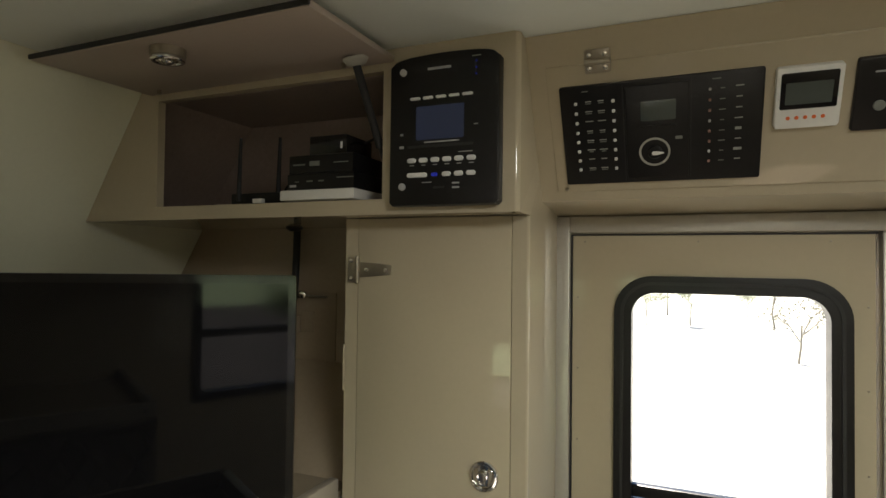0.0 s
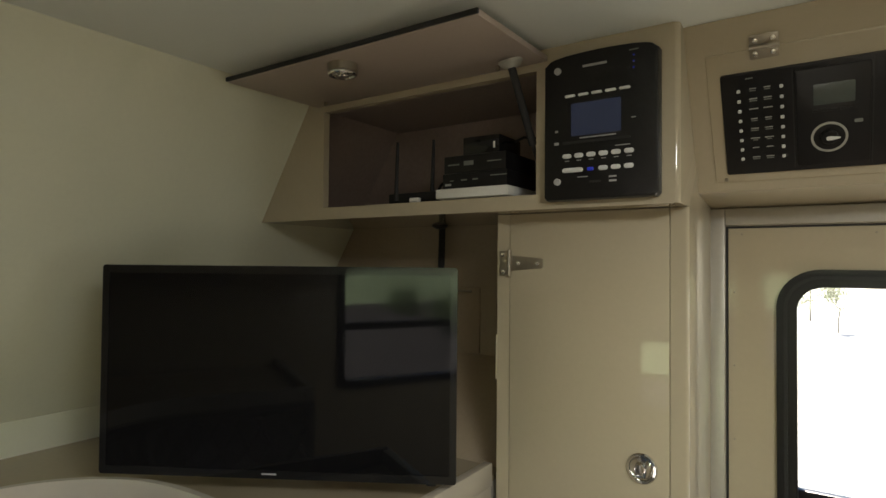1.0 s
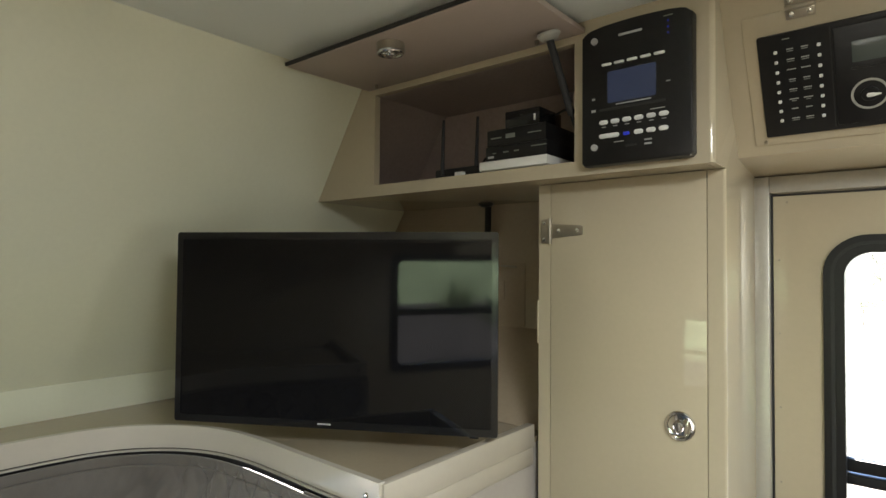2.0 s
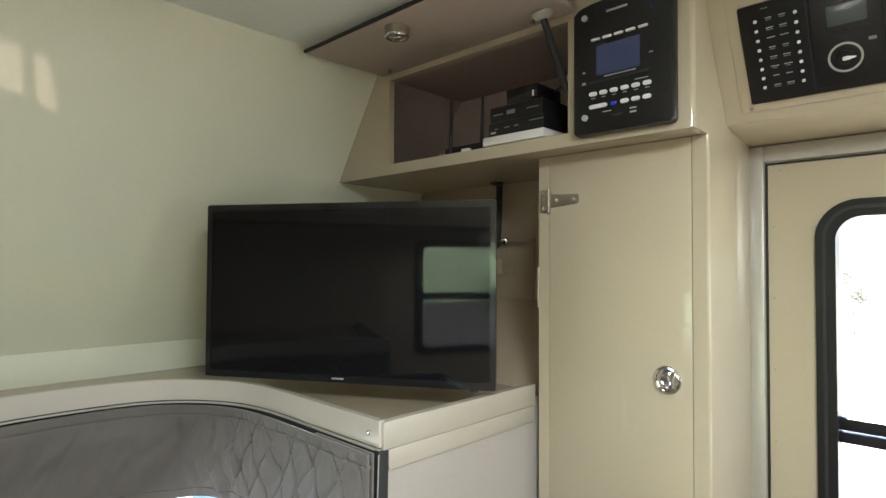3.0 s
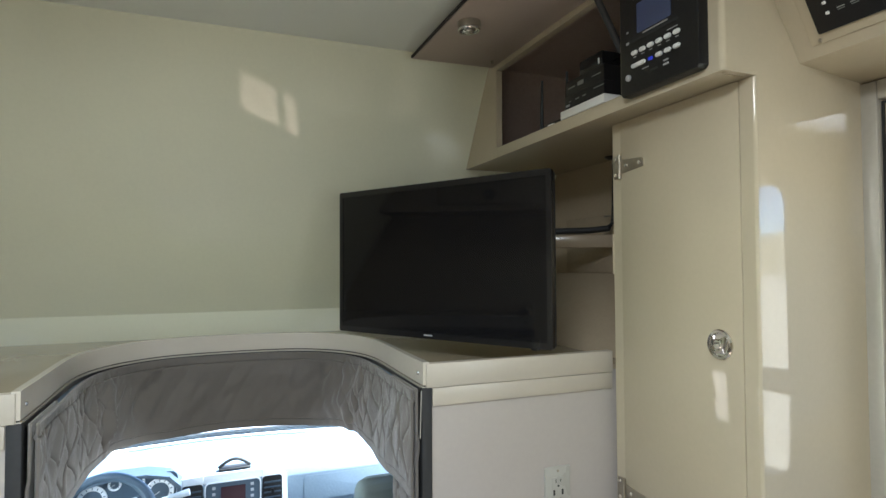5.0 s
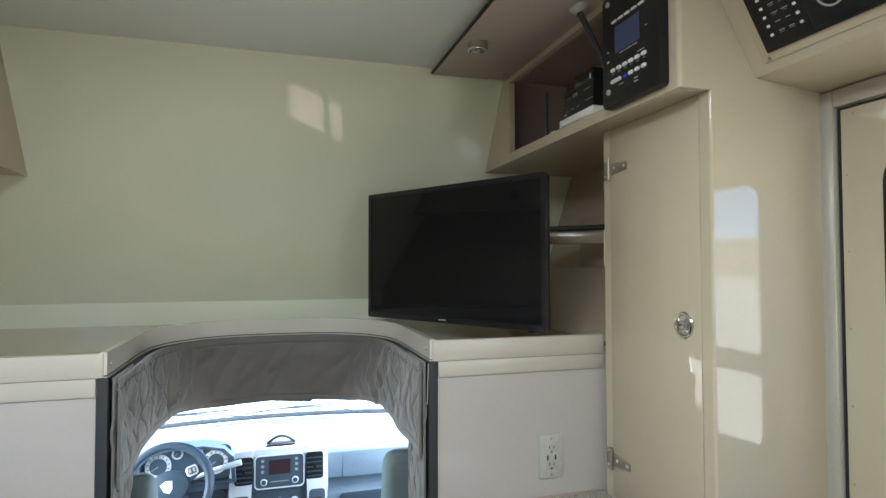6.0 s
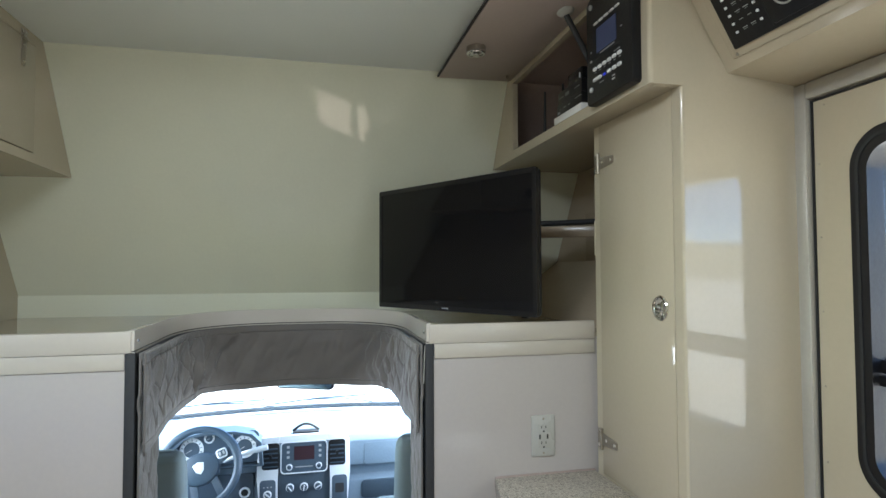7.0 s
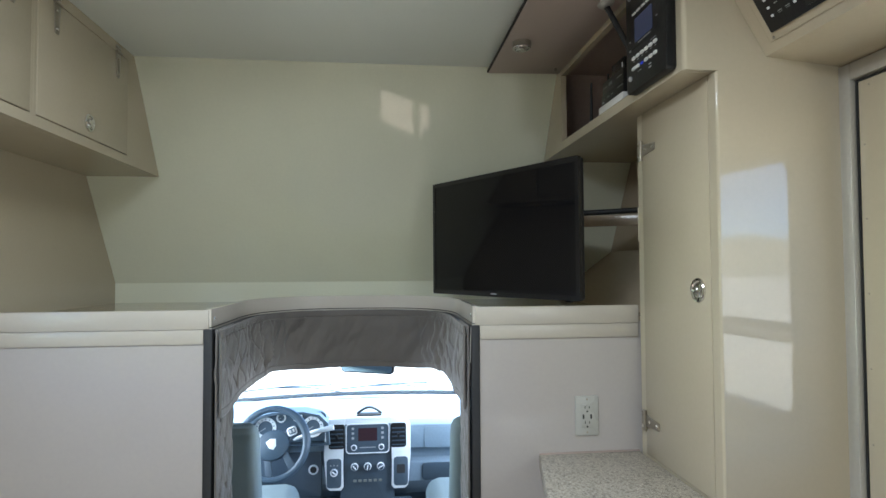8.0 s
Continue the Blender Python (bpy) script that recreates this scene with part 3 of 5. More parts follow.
    st = part("gas_strut", tube([(-0.558, 0.906, 2.157), (-0.5475, 0.955, 2.055), (-0.543, 0.976, 2.01)], 0.008, 12), RUBBER, th, "black gas strut")
    part("rod", tube([(-0.543, 0.976, 2.01), (-0.536, 1.009, 1.94)], 0.004, 8), RUBBER, st)


overhead_open()


def device(name, x0, x1, y0, y1, z0, z1, material, label, face=()):
    th = thing(name, ((x0 + x1) / 2, (y0 + y1) / 2, z0), label, "electronics")
    part("case", box(x0, x1, y0, y1, z0, z1, 0.0025), material, th)
    for a, b, c, d, mm in face:
        part("marking", box(a, b, y0 - 0.0012, y0 + 0.001, c, d), mm, th)
    return th


def cupboard_devices():
    z = 1.9085
    device("white_box", -0.783, -0.597, 0.966, 1.14, z, z + 0.022, WHITE, "flat white box lying under two black receivers")
    z += 0.0222
    device("receiver", -0.766, -0.600, 0.969, 1.13, z, z + 0.034, BLACK, "black receiver box with small lit front marks",
           ((-0.758, -0.742, z + 0.006, z + 0.011, GREYP), (-0.745, -0.735, z + 0.016, z + 0.018, DIM), (-0.715, -0.70, z + 0.016, z + 0.019, DIM), (-0.685, -0.672, z + 0.016, z + 0.019, DIM), (-0.64, -0.60, z + 0.022, z + 0.024, DIM)))
    z += 0.0342
    device("receiver", -0.764, -0.604, 0.972, 1.13, z, z + 0.040, BLACK, "black receiver box with a dark front panel",
           ((-0.752, -0.722, z + 0.018, z + 0.021, DIM), (-0.71, -0.685, z + 0.016, z + 0.026, DIM), (-0.65, -0.615, z + 0.02, z + 0.022, DIM)))
    z += 0.0402
    device("media_player", -0.722, -0.628, 0.986, 1.09, z, z + 0.042, BLACKG, "small rounded black media player on the receivers", ((-0.643, -0.6385, z + 0.012, z + 0.026, BUTTON),))
    # router with two aerials behind the boxes
    r = thing("router", (-0.87, 1.1, 1.907), "dark router with two upright aerials", "router")
    part("case", box(-0.96, -0.81, 1.01, 1.15, 1.9085, 1.935, 0.004), BLACK, r)
    for x, y in ((-0.922, 0.995), (-0.829, 1.018)):
        part("aerial", tube([(x, y, 1.915), (x, y, 1.95), (x + 0.002, y, 2.02), (x + 0.003, y, 2.06)], 0.006, 8, 0.55), RUBBER, r)
    c = thing("small_adapter", (-0.862, 0.985, 1.907), "small pale plug adapter on the cabinet floor", "adapter")
    part("body", box(-0.872, -0.846, 0.982, 0.995, 1.9075, 1.918, 0.002), WHITE, c)
    part("cable", tube([(-0.83, 1.02, 1.912), (-0.812, 1.03, 1.95), (-0.80, 1.05, 1.97), (-0.78, 1.09, 1.975)], 0.003, 6), RUBBER, c)
    c2 = thing("power_cable", (-0.59, 1.06, 1.98), "black cable looping to the media player", "cable")
    part("cord", tube([(-0.63, 1.06, 2.04), (-0.60, 1.05, 2.046), (-0.565, 1.05, 2.04), (-0.545, 1.07, 2.05)], 0.003, 6), RUBBER, c2)


cupboard_devices()


def stereo():
    """Black stereo head unit on the face of the overhead cabinet, turned a little downwards."""
    th = thing("stereo_unit", (-0.387, 0.95, 1.888), "black wall stereo with silver buttons and a dim screen", "stereo")
    cx, cz, w, h = -0.390, 2.027, 0.219, 0.282
    m = facing((cx, OC_Y - 0.001, cz), (0, -1, 0))
    top = [(-w / 2, -h / 2 + 0.006), (-w / 2 + 0.006, -h / 2), (w / 2 - 0.006, -h / 2), (w / 2, -h / 2 + 0.006)]
    arch = [(w / 2, h / 2 - 0.016), (w / 2 - 0.012, h / 2 - 0.006)] + [(w * (0.4 - 0.8 * i / 8), h / 2 - 0.003 + 0.004 * math.sin(math.pi * i / 8)) for i in range(9)] + [(-w / 2 + 0.012, h / 2 - 0.006), (-w / 2, h / 2 - 0.016)]
    part("case", plate(top + arch, m, 0, 0.024, 0.004), BLACK, th)
    f = 0.0242

    def px(x, z):
        return x - cx, z - cz
    x, z = px(-0.395, 2.040)
    part("screen", plate(round_rect(0.096, 0.063, 0.002, 2), shift(m, x, z), f - 0.001, f + 0.0008), LCDB, th, "dim blue screen")
    part("caption", plate(round_rect(0.07, 0.0022, 0.0005, 1), shift(m, x + 0.004, z - 0.036), f - 0.001, f + 0.0006), GREYP, th)
    part("disc_slot", plate(round_rect(0.132, 0.005, 0.002, 2), shift(m, x, z - 0.0435), f - 0.001, f + 0.0005), RUBBER, th)
    for i in range(5):
        part("preset_button", plate(round_rect(0.0205, 0.0052, 0.0025, 3), shift(m, -0.055 + 0.0262 * i, 0.060), f - 0.001, f + 0.003, 0.0008), BUTTON, th)
    for i in range(6):
        part("key", plate(round_rect(0.0175, 0.0088, 0.0043, 4), shift(m, -0.061 + 0.0238 * i, -0.0565), f - 0.001, f + 0.0035, 0.001), BUTTON, th)
        part("key_caption", plate(round_rect(0.009, 0.0016, 0.0004, 1), shift(m, -0.061 + 0.0238 * i, -0.0655), f - 0.001, f + 0.0005), GREYP, th)
    part("rocker", plate(round_rect(0.041, 0.0088, 0.0043, 4), shift(m, -0.0495, -0.084), f - 0.001, f + 0.0035, 0.001), BUTTON, th)
    part("lit_key", plate(round_rect(0.012, 0.0068, 0.002, 3), shift(m, -0.0145, -0.084), f - 0.001, f + 0.0025, 0.001), BLUE, th, "blue lit key")
    for i in range(3):
        part("key", plate(round_rect(0.0175, 0.0088, 0.0043, 4), shift(m, 0.010 + 0.0238 * i, -0.084), f - 0.001, f + 0.0035, 0.001), BUTTON, th)
    for yy in (0.112, -0.105):
        part("round_knob", lathe([(0.0068, f - 0.001), (0.0068, f + 0.004), (0.005, f + 0.0055), (0, f + 0.0055)], shift(m, -0.0805, yy), 18), GREYP, th)
    part("brand_plate", plate(round_rect(0.047, 0.0045, 0.001, 2), shift(m, -0.007, 0.114), f - 0.001, f + 0.0006), GREYP, th)
    for i in range(3):
        part("indicator", plate(round_rect(0.0028, 0.0028, 0.001, 2), shift(m, 0.066, 0.118 - 0.0115 * i), f - 0.001, f + 0.001), BLUE, th)
    part("caption", plate(round_rect(0.017, 0.002, 0.0004, 1), shift(m, 0.066, 0.128), f - 0.001, f + 0.0005), DIM, th)
    for x, z, w2, h2 in ((-0.083, -0.006, 0.006, 0.004), (-0.083, -0.030, 0.009, 0.005), (0.066, 0.004, 0.008, 0.002), (0.028, -0.101, 0.014, 0.003), (0.028, -0.109, 0.014, 0.0035), (-0.03, -0.098, 0.02, 0.0016), (0.046, -0.0445, 0.028, 0.0014)):
        part("print", plate(round_rect(w2, h2, 0.0004, 1), shift(m, x, z), f - 0.001, f + 0.0006), GREYP, th)
    part("usb_slot", plate(round_rect(0.022, 0.004, 0.001, 2), shift(m, -0.006, -0.108), f - 0.001, f + 0.0005), RUBBER, th)


stereo()


# ---- right side: tall cabinet beside the entry ----
def tall_cabinet():
    th = thing("tall_cabinet", (-0.45, 1.14, FLOOR_Z), "tall glossy beige cabinet with a latched door", "cabinet")
    y = 1.037
    bm = bmesh.new()
    add_box(bm, -0.658, -0.627, y, y + 0.018, FLOOR_Z, OC_Z - 0.001)
    add_box(bm, -0.283, -0.256, y, y + 0.018, FLOOR_Z, OC_Z - 0.001)
    add_box(bm, -0.627, -0.283, y, y + 0.018, FLOOR_Z, 0.882)
    add_box(bm, -0.627, -0.283, y + 0.016, y + 0.018, 1.80, OC_Z - 0.001)
    part("face_frame", bm, GEL, th, "", False)
    # side panel running up past the overhead cabinet, a little out of square
    bm = prism([(y + 0.006, FLOOR_Z), (1.394, FLOOR_Z), (1.394, CEIL_Z - 0.002), (OC_Y + 0.010, CEIL_Z - 0.002), (OC_Y + 0.010, OC_Z), (y + 0.006, OC_Z)], "x", -0.266, -0.250)
    for v in bm.verts:
        v.co.x -= 0.042 * max(0.0, v.co.y - y)
    part("side_panel", bm, GEL, th, "glossy side panel mirroring the door window", False)
    part("inner_side", box(-0.658, -0.642, y + 0.018, NICHE_Y - 0.001, BOARD_Z + 0.001, OC_Z - 0.001), GEL, th, "", False)
    part("filler_block", box(-0.662, -0.6585, y - 0.002, y + 0.02, 1.50, 1.60, 0.0015), GEL, th)
    part("corner_bead", tube([(-0.256, y + 0.006, 0.0), (-0.256, y + 0.006, 1.0), (-0.256, y + 0.006, OC_Z - 0.001)], 0.006, 28), GEL, th)
    d = part("door", box(-0.6257, -0.2845, y - 0.002, y + 0.015, 0.8833, OC_Z - 0.0012, 0.0014), GEL, th)
    part("latch", latch_mesh(facing((-0.336, y - 0.002, 1.366), (0, -1, 0)), 0.030), CHROME, d, "round chrome pull latch")
    hinge(strap_hinge_mesh(facing((-0.628, y - 0.0022, 1.763), (0, -1, 0))), d)
    hinge(strap_hinge_mesh(facing((-0.628, y - 0.0022, 0.979), (0, -1, 0))), d)


tall_cabinet()


def counter():
    th = thing("corner_counter", (-0.47, 0.85, FLOOR_Z), "low counter with a speckled grey stone top", "counter")
    out = [(-0.669, 0.728), (-0.252, 0.640), (-0.252, 1.0335), (-0.669, 1.0335)]
    part("base", prism([(-0.674, 0.76), (-0.27, 0.675), (-0.27, 1.0335), (-0.674, 1.0335)], "z", FLOOR_Z, 0.84, 0.003), GEL_LOW, th)
    part("worktop", prism(out, "z", 0.84, 0.879, 0.005, 3), STONE, th, "speckled stone-effect worktop")
    part("sealant", box(-0.6745, -0.669, 0.73, 1.034, 0.8715, 0.8825, 0.002), INNER, th)


counter()


def outlet():
    th = thing("wall_outlet", (BULK_X, 0.874, 0.928), "white double wall outlet with two usb ports", "outlet")
    m = facing((BULK_X, 0.874, 0.986), (1, 0, 0))
    part("cover_plate", plate(round_rect(0.070, 0.115, 0.004, 4), m, 0, 0.005, 0.002), PLATE, th)
    ins = part("insert", plate(round_rect(0.034, 0.067, 0.002, 3), m, 0.004, 0.0065, 0.0008), PLATE, th)
    for s in (1, -1):
        for x, h in ((-0.0065, 0.008), (0.0065, 0.0065)):
            part("slot", plate(round_rect(0.0022, h, 0.0005, 1), shift(m, x, s * 0.022 + 0.003), 0.006, 0.0068), RUBBER, ins)
        part("ground_hole", lathe([(0.0028, 0.006), (0.0028, 0.0068), (0, 0.0068)], shift(m, 0, s * 0.022 - 0.009), 12), RUBBER, ins)
        part("usb_port", plate(round_rect(0.005, 0.013, 0.0008, 1), shift(m, s * 0.0115, -0.002), 0.006, 0.0068), RUBBER, ins)
        part("plate_screw", lathe([(0.0032, 0.005), (0.0026, 0.0062), (0, 0.0064)], shift(m, 0, s * 0.048), 10), STEEL, th)


outlet()


# ---- control cabinet over the entry door ----
PN = Vector((0, -1, -0.58)).normalized()


def panel_point(x, z, out=0.0):
    return Vector((x, 1.144 - 0.58 * (z - 1.947), z)) + PN * out


def control_cabinet():
    th = thing("control_cabinet", (0.6, 1.25, 1.91), "beige sloped cabinet over the entry door carrying controls", "cabinet")
    bm = bmesh.new()
    lo, hi = panel_point(0, 1.911), panel_point(0, CEIL_Z)
    add_prism(bm, [(lo.y, lo.z), (hi.y, hi.z - 0.001), (DOOR_Y - 0.031, CEIL_Z - 0.001), (DOOR_Y - 0.031, 1.895)], "x", -0.2645, 1.7)
    part("body", bm, GEL, th, "", False)
    # hinged front panel, standing just proud
    m = facing(panel_point(0.5, 2.039), PN)
    h = (2.148 - 1.930) / math.cos(math.atan(0.58))
    part("front_panel", plate(round_rect(1.44, h, 0.004, 3), m, -0.002, 0.0035, 0.0015), GEL, th)
    for x in (-0.124, 0.62):
        hinge(butt_hinge_mesh(shift(facing(panel_point(x, 2.150), PN), 0, 0, 0.0037)), th)
    part("screw", lathe([(0.004, 0.006), (0.003, 0.008), (0, 0.008)], facing(panel_point(-0.20, 1.936), PN), 10), STEEL, th)


control_cabinet()


def breaker_panel():
    th = thing("breaker_panel", tuple(panel_point(-0.03, 1.945)), "black control panel with breakers, gauge and a selector dial", "control panel")
    m = facing(panel_point(-0.026, 2.030), PN)
    w, h = 0.343, 0.196
    f = 0.0095
    part("face", plate(round_rect(w, h, 0.004, 3), m, 0.002, f, 0.002), BLACK, th)
    # seams between the three fields
    for x in (-0.057, 0.058):
        part("seam", plate(round_rect(0.0016, h - 0.012, 0.0005, 1), shift(m, x, 0), f - 0.001, f + 0.0006), RUBBER, th)
    part("middle_field", plate(round_rect(0.108, h - 0.02, 0.003, 2), shift(m, 0.0005, 0), f - 0.001, f + 0.0022, 0.001), BLACK, th)
    for x in (-0.142, -0.074):
        for i in range(8):
            z = 0.0655 - 0.0188 * i
            part("button", plate(round_rect(0.0056, 0.0056, 0.0016, 3), shift(m, x + 0.0, z), f - 0.001, f + 0.0035, 0.0008), BUTTON, th)
            side = 0.023 if x < -0.1 else -0.022
            part("caption", plate(round_rect(0.011 + 0.002 * (i % 3), 0.0019, 0.0004, 1), shift(m, x + side, z + 0.0022), f - 0.001, f + 0.0005), PRINT, th)
            if i % 4 != 2:
                part("caption", plate(round_rect(0.008 + 0.002 * ((i + 1) % 3), 0.0017, 0.0004, 1), shift(m, x + side, z - 0.0016), f - 0.001, f + 0.0005), DIM, th)
    part("display", plate(round_rect(0.060, 0.037, 0.002, 2), shift(m, 0.003, 0.041), f, f + 0.003, 0.0008), LCD, th, "grey-green display")
    for i in range(5):
        part("soft_key", plate(round_rect(0.009, 0.004, 0.001, 2), shift(m, -0.024 + 0.0135 * i, 0.0125), f, f + 0.004, 0.0006), BLACK, th)
    dm = shift(m, -0.004, -0.037)
    dial = part("dial_ring", ring([(0.0275 * math.cos(0.19635 * i), 0.0275 * math.sin(0.19635 * i)) for i in range(32)], [(0.0238 * math.cos(0.19635 * i), 0.0238 * math.sin(0.19635 * i)) for i in range(32)], dm, f, f + 0.0035), PLATE, th, "pale selector ring")
    part("knob", lathe([(0.013, f), (0.013, f + 0.006), (0.011, f + 0.008), (0, f + 0.008)], dm, 24), BLACK, dial)
    part("pointer", plate([(-0.003, -0.0036), (0.004, -0.0036), (0.0165, -0.001), (0.0165, 0.001), (0.004, 0.0036), (-0.003, 0.0036), (-0.005, 0)], shift(dm, 0.0, -0.001), f + 0.007, f + 0.0095, 0.0006), WHITE, dial)
    part("caption", plate(round_rect(0.012, 0.006, 0.001, 1), shift(m, 0.038, -0.012), f, f + 0.0026), DIM, th)
    for i in range(8):
        z = 0.070 - 0.0187 * i
        part("breaker", plate(round_rect(0.0042, 0.0042, 0.001, 2), shift(m, 0.088, z), f - 0.001, f + 0.004, 0.0008), GREYP if i % 3 == 0 else RUST, th)
        part("caption", plate(round_rect(0.010 + 0.003 * ((i * 5) % 3 == 0), 0.0021 if i not in (4, 6) else 0.0048, 0.0004, 1), shift(m, 0.134, z + 0.0018), f - 0.001, f + 0.0005), PRINT, th)
        part("caption", plate(round_rect(0.007 + 0.002 * (i % 3), 0.0016, 0.0004, 1), shift(m, 0.108, z), f - 0.001, f + 0.0005), DIM, th)
    part("heading", plate(round_rect(0.012, 0.002, 0.0004, 1), shift(m, -0.124, 0.087), f - 0.001, f + 0.0005), DIM, th)
    part("heading", plate(round_rect(0.014, 0.002, 0.0004, 1), shift(m, 0.098, 0.087), f - 0.001, f + 0.0005), DIM, th)


breaker_panel()


def solar_controller():
    th = thing("solar_controller", tuple(panel_point(0.208, 2.022)), "small white controller with a dark display and orange keys", "controller")
    m = facing(panel_point(0.208, 2.067), PN)
    part("case", plate([(-0.044, -0.052), (0.044, -0.052), (0.047, -0.047), (0.0475, 0.047), (0.044, 0.051), (-0.044, 0.051), (-0.0475, 0.047), (-0.047, -0.047)], m, 0.004, 0.018, 0.004), WHITE, th)
    part("display", plate(round_rect(0.081, 0.060, 0.003, 3), shift(m, 0, 0.012), 0.017, 0.0192, 0.0006), SCREEN, th, "dark glossy display")
    part("lcd", plate(round_rect(0.066, 0.036, 0.001, 2), shift(m, 0, 0.008), 0.0188, 0.0197), LCD, th)
    for i in range(5):
        part("key", lathe([(0.0035, 0.017), (0.003, 0.0192), (0, 0.0196)], shift(m, -0.027 + 0.0125 * i, -0.033), 12), ORANGE, th)


solar_controller()


def side_switch_panel():
    th = thing("switch_panel", tuple(panel_point(0.36, 2.01)), "black switch panel with round buttons and a pale mark", "control panel")
    m = facing(panel_point(0.355, 2.062), PN)
    part("face", plate(round_rect(0.165, 0.118, 0.004, 3), m, 0.004, 0.013, 0.002), BLACK, th)
    for i in range(3):
        part("button", lathe([(0.0085, 0.0125), (0.0085, 0.0155), (0.007, 0.0165), (0, 0.0165)], shift(m, -0.048 + 0.042 * i, -0.018), 18), DIM, th)
    part("mark", plate(round_rect(0.018, 0.0028, 0.001, 2), shift(m, -0.05, 0.036), 0.0125, 0.0136), GREYP, th)


side_switch_panel()


# ---- entry door ----
def entry_door():
    fx0, fx1, ft = -0.262, 0.41, 1.882
    fr = bmesh.new()
    y0, y1 = DOOR_Y - 0.028, DOOR_Y + 0.045
    add_box(fr, fx0, fx0 + 0.022, y0, y1, FLOOR_Z, ft, 0.003)
    add_box(fr, fx1 - 0.022, fx1, y0, y1, FLOOR_Z, ft, 0.003)
    add_box(fr, fx0 + 0.022, fx1 - 0.022, y0, y1, ft - 0.02, ft, 0.003)
    # stops that the closed leaf rests against
    add_box(fr, fx0 + 0.018, fx0 + 0.052, DOOR_Y + 0.0215, y1 - 0.001, FLOOR_Z, ft - 0.021)
    add_box(fr, fx1 - 0.052, fx1 - 0.018, DOOR_Y + 0.0215, y1 - 0.001, FLOOR_Z, ft - 0.021)
    add_box(fr, fx0 + 0.052, fx1 - 0.052, DOOR_Y + 0.0215, y1 - 0.001, ft - 0.055, ft - 0.018)
    solid("door_frame", fr, ALU, "satin aluminium frame of the entry door", "door frame", "structure")
    bd = bmesh.new()
    add_box(bd, -0.2700, -0.2330, 1.354, 1.3715, FLOOR_Z, ft + 0.011, 0.003)
    add_box(bd, -0.2325, fx1 + 0.03, 1.354, 1.3715, ft - 0.028, ft + 0.011, 0.003)
    solid("trim_door", bd, ALU, "flat grey aluminium moulding round the entry door frame", "trim", "structure")
    th = thing("entry_door", (0.075, DOOR_Y, FLOOR_Z), "closed beige entry door with a rounded black-framed window", "door")
    dy = DOOR_Y - 0.027
    x0, x1, zt = fx0 + 0.034, fx1 - 0.034, ft - 0.034
    wx0, wx1, wz0, wz1 = -0.106, 0.313, 1.010, 1.728
    bm = bmesh.new()
    hollow_panel(bm, x0, x1, dy, dy + 0.035, FLOOR_Z + 0.01, zt, wx0, wx1, wz0, wz1)
    part("leaf", bm, GEL, th, "", False)
    sl = bmesh.new()
    add_box(sl, x0 - 0.0048, x0 - 0.0012, dy - 0.004, dy + 0.02, FLOOR_Z + 0.01, zt + 0.004)
    add_box(sl, x0 - 0.001, x1 + 0.004, dy - 0.004, dy + 0.02, zt + 0.0006, zt + 0.004)
    part("seal", sl, RUBBER, th)
    cx, cz = (wx0 + wx1) / 2, (wz0 + wz1) / 2
    m = facing((cx, dy, cz), (0, -1, 0))
    win = part("window_frame", ring(round_rect(0.468, 0.772, 0.085, 10), round_rect(0.390, 0.695, 0.052, 10), m, -0.042, 0.012), BLACK, th, "thick black rounded window frame")
    part("inner_lip", ring(round_rect(0.440, 0.744, 0.072, 10), round_rect(0.426, 0.730, 0.066, 10), m, 0.0115, 0.0145), RUBBER, win)
    bar = bmesh.new()
    add_box(bar, cx - 0.197, cx + 0.197, dy + 0.006, dy + 0.034, 1.214, 1.236, 0.003)
    add_box(bar, cx - 0.197, cx + 0.197, dy + 0.012, dy + 0.035, 1.240, 1.268, 0.003)
    part("sliding_bar", bar, BLACK, win)
    for a, b in ((1.268, cz + 0.346), (cz - 0.346, 1.214)):
        p = part("pane", box(cx - 0.194, cx + 0.194, dy + 0.030, dy + 0.033, a, b), GLASS, win)
        p.visible_shadow = False
    for i in range(5):
        for x in (x0 + 0.012, x1 - 0.012):
            part("rivet", lathe([(0.0024, 0), (0.0018, 0.0010), (0, 0.0012)], facing((x, dy, 1.70 - 0.17 * i), (0, -1, 0)), 8), STEEL, th)
    for x in (-0.20, 0.05, 0.30):
        part("rivet", lathe([(0.0024, 0), (0.0018, 0.0010), (0, 0.0012)], facing((x, dy, zt - 0.014), (0, -1, 0)), 8), STEEL, th)


entry_door()


def left_window():
    x0, x1, z0, z1 = -0.37, 0.42, 1.15, 1.72
    cx, cz, w, h = (x0 + x1) / 2, (z0 + z1) / 2, x1 - x0, z1 - z0
    m = facing((cx, LEFT_Y, cz), (0, 1, 0))
    fr = ring(round_rect(w + 0.03, h + 0.03, 0.03, 6), round_rect(w - 0.04, h - 0.04, 0.03, 6), m, -0.05, 0.012)
    win = solid("window_1", fr, BLACK, "two-part black-framed window in the side wall", "window", "structure")
    part("sliding_bar", box(x0 + 0.02, x1 - 0.02, LEFT_Y - 0.035, LEFT_Y + 0.004, 1.42, 1.455, 0.003), BLACK, win)
    for a, b in ((1.455, z1 - 0.02), (z0 + 0.02, 1.42)):
        p = part("pane", box(x0 + 0.018, x1 - 0.018, LEFT_Y - 0.022, LEFT_Y - 0.019, a, b), GLASS, win)
        p.visible_shadow = False


left_window()


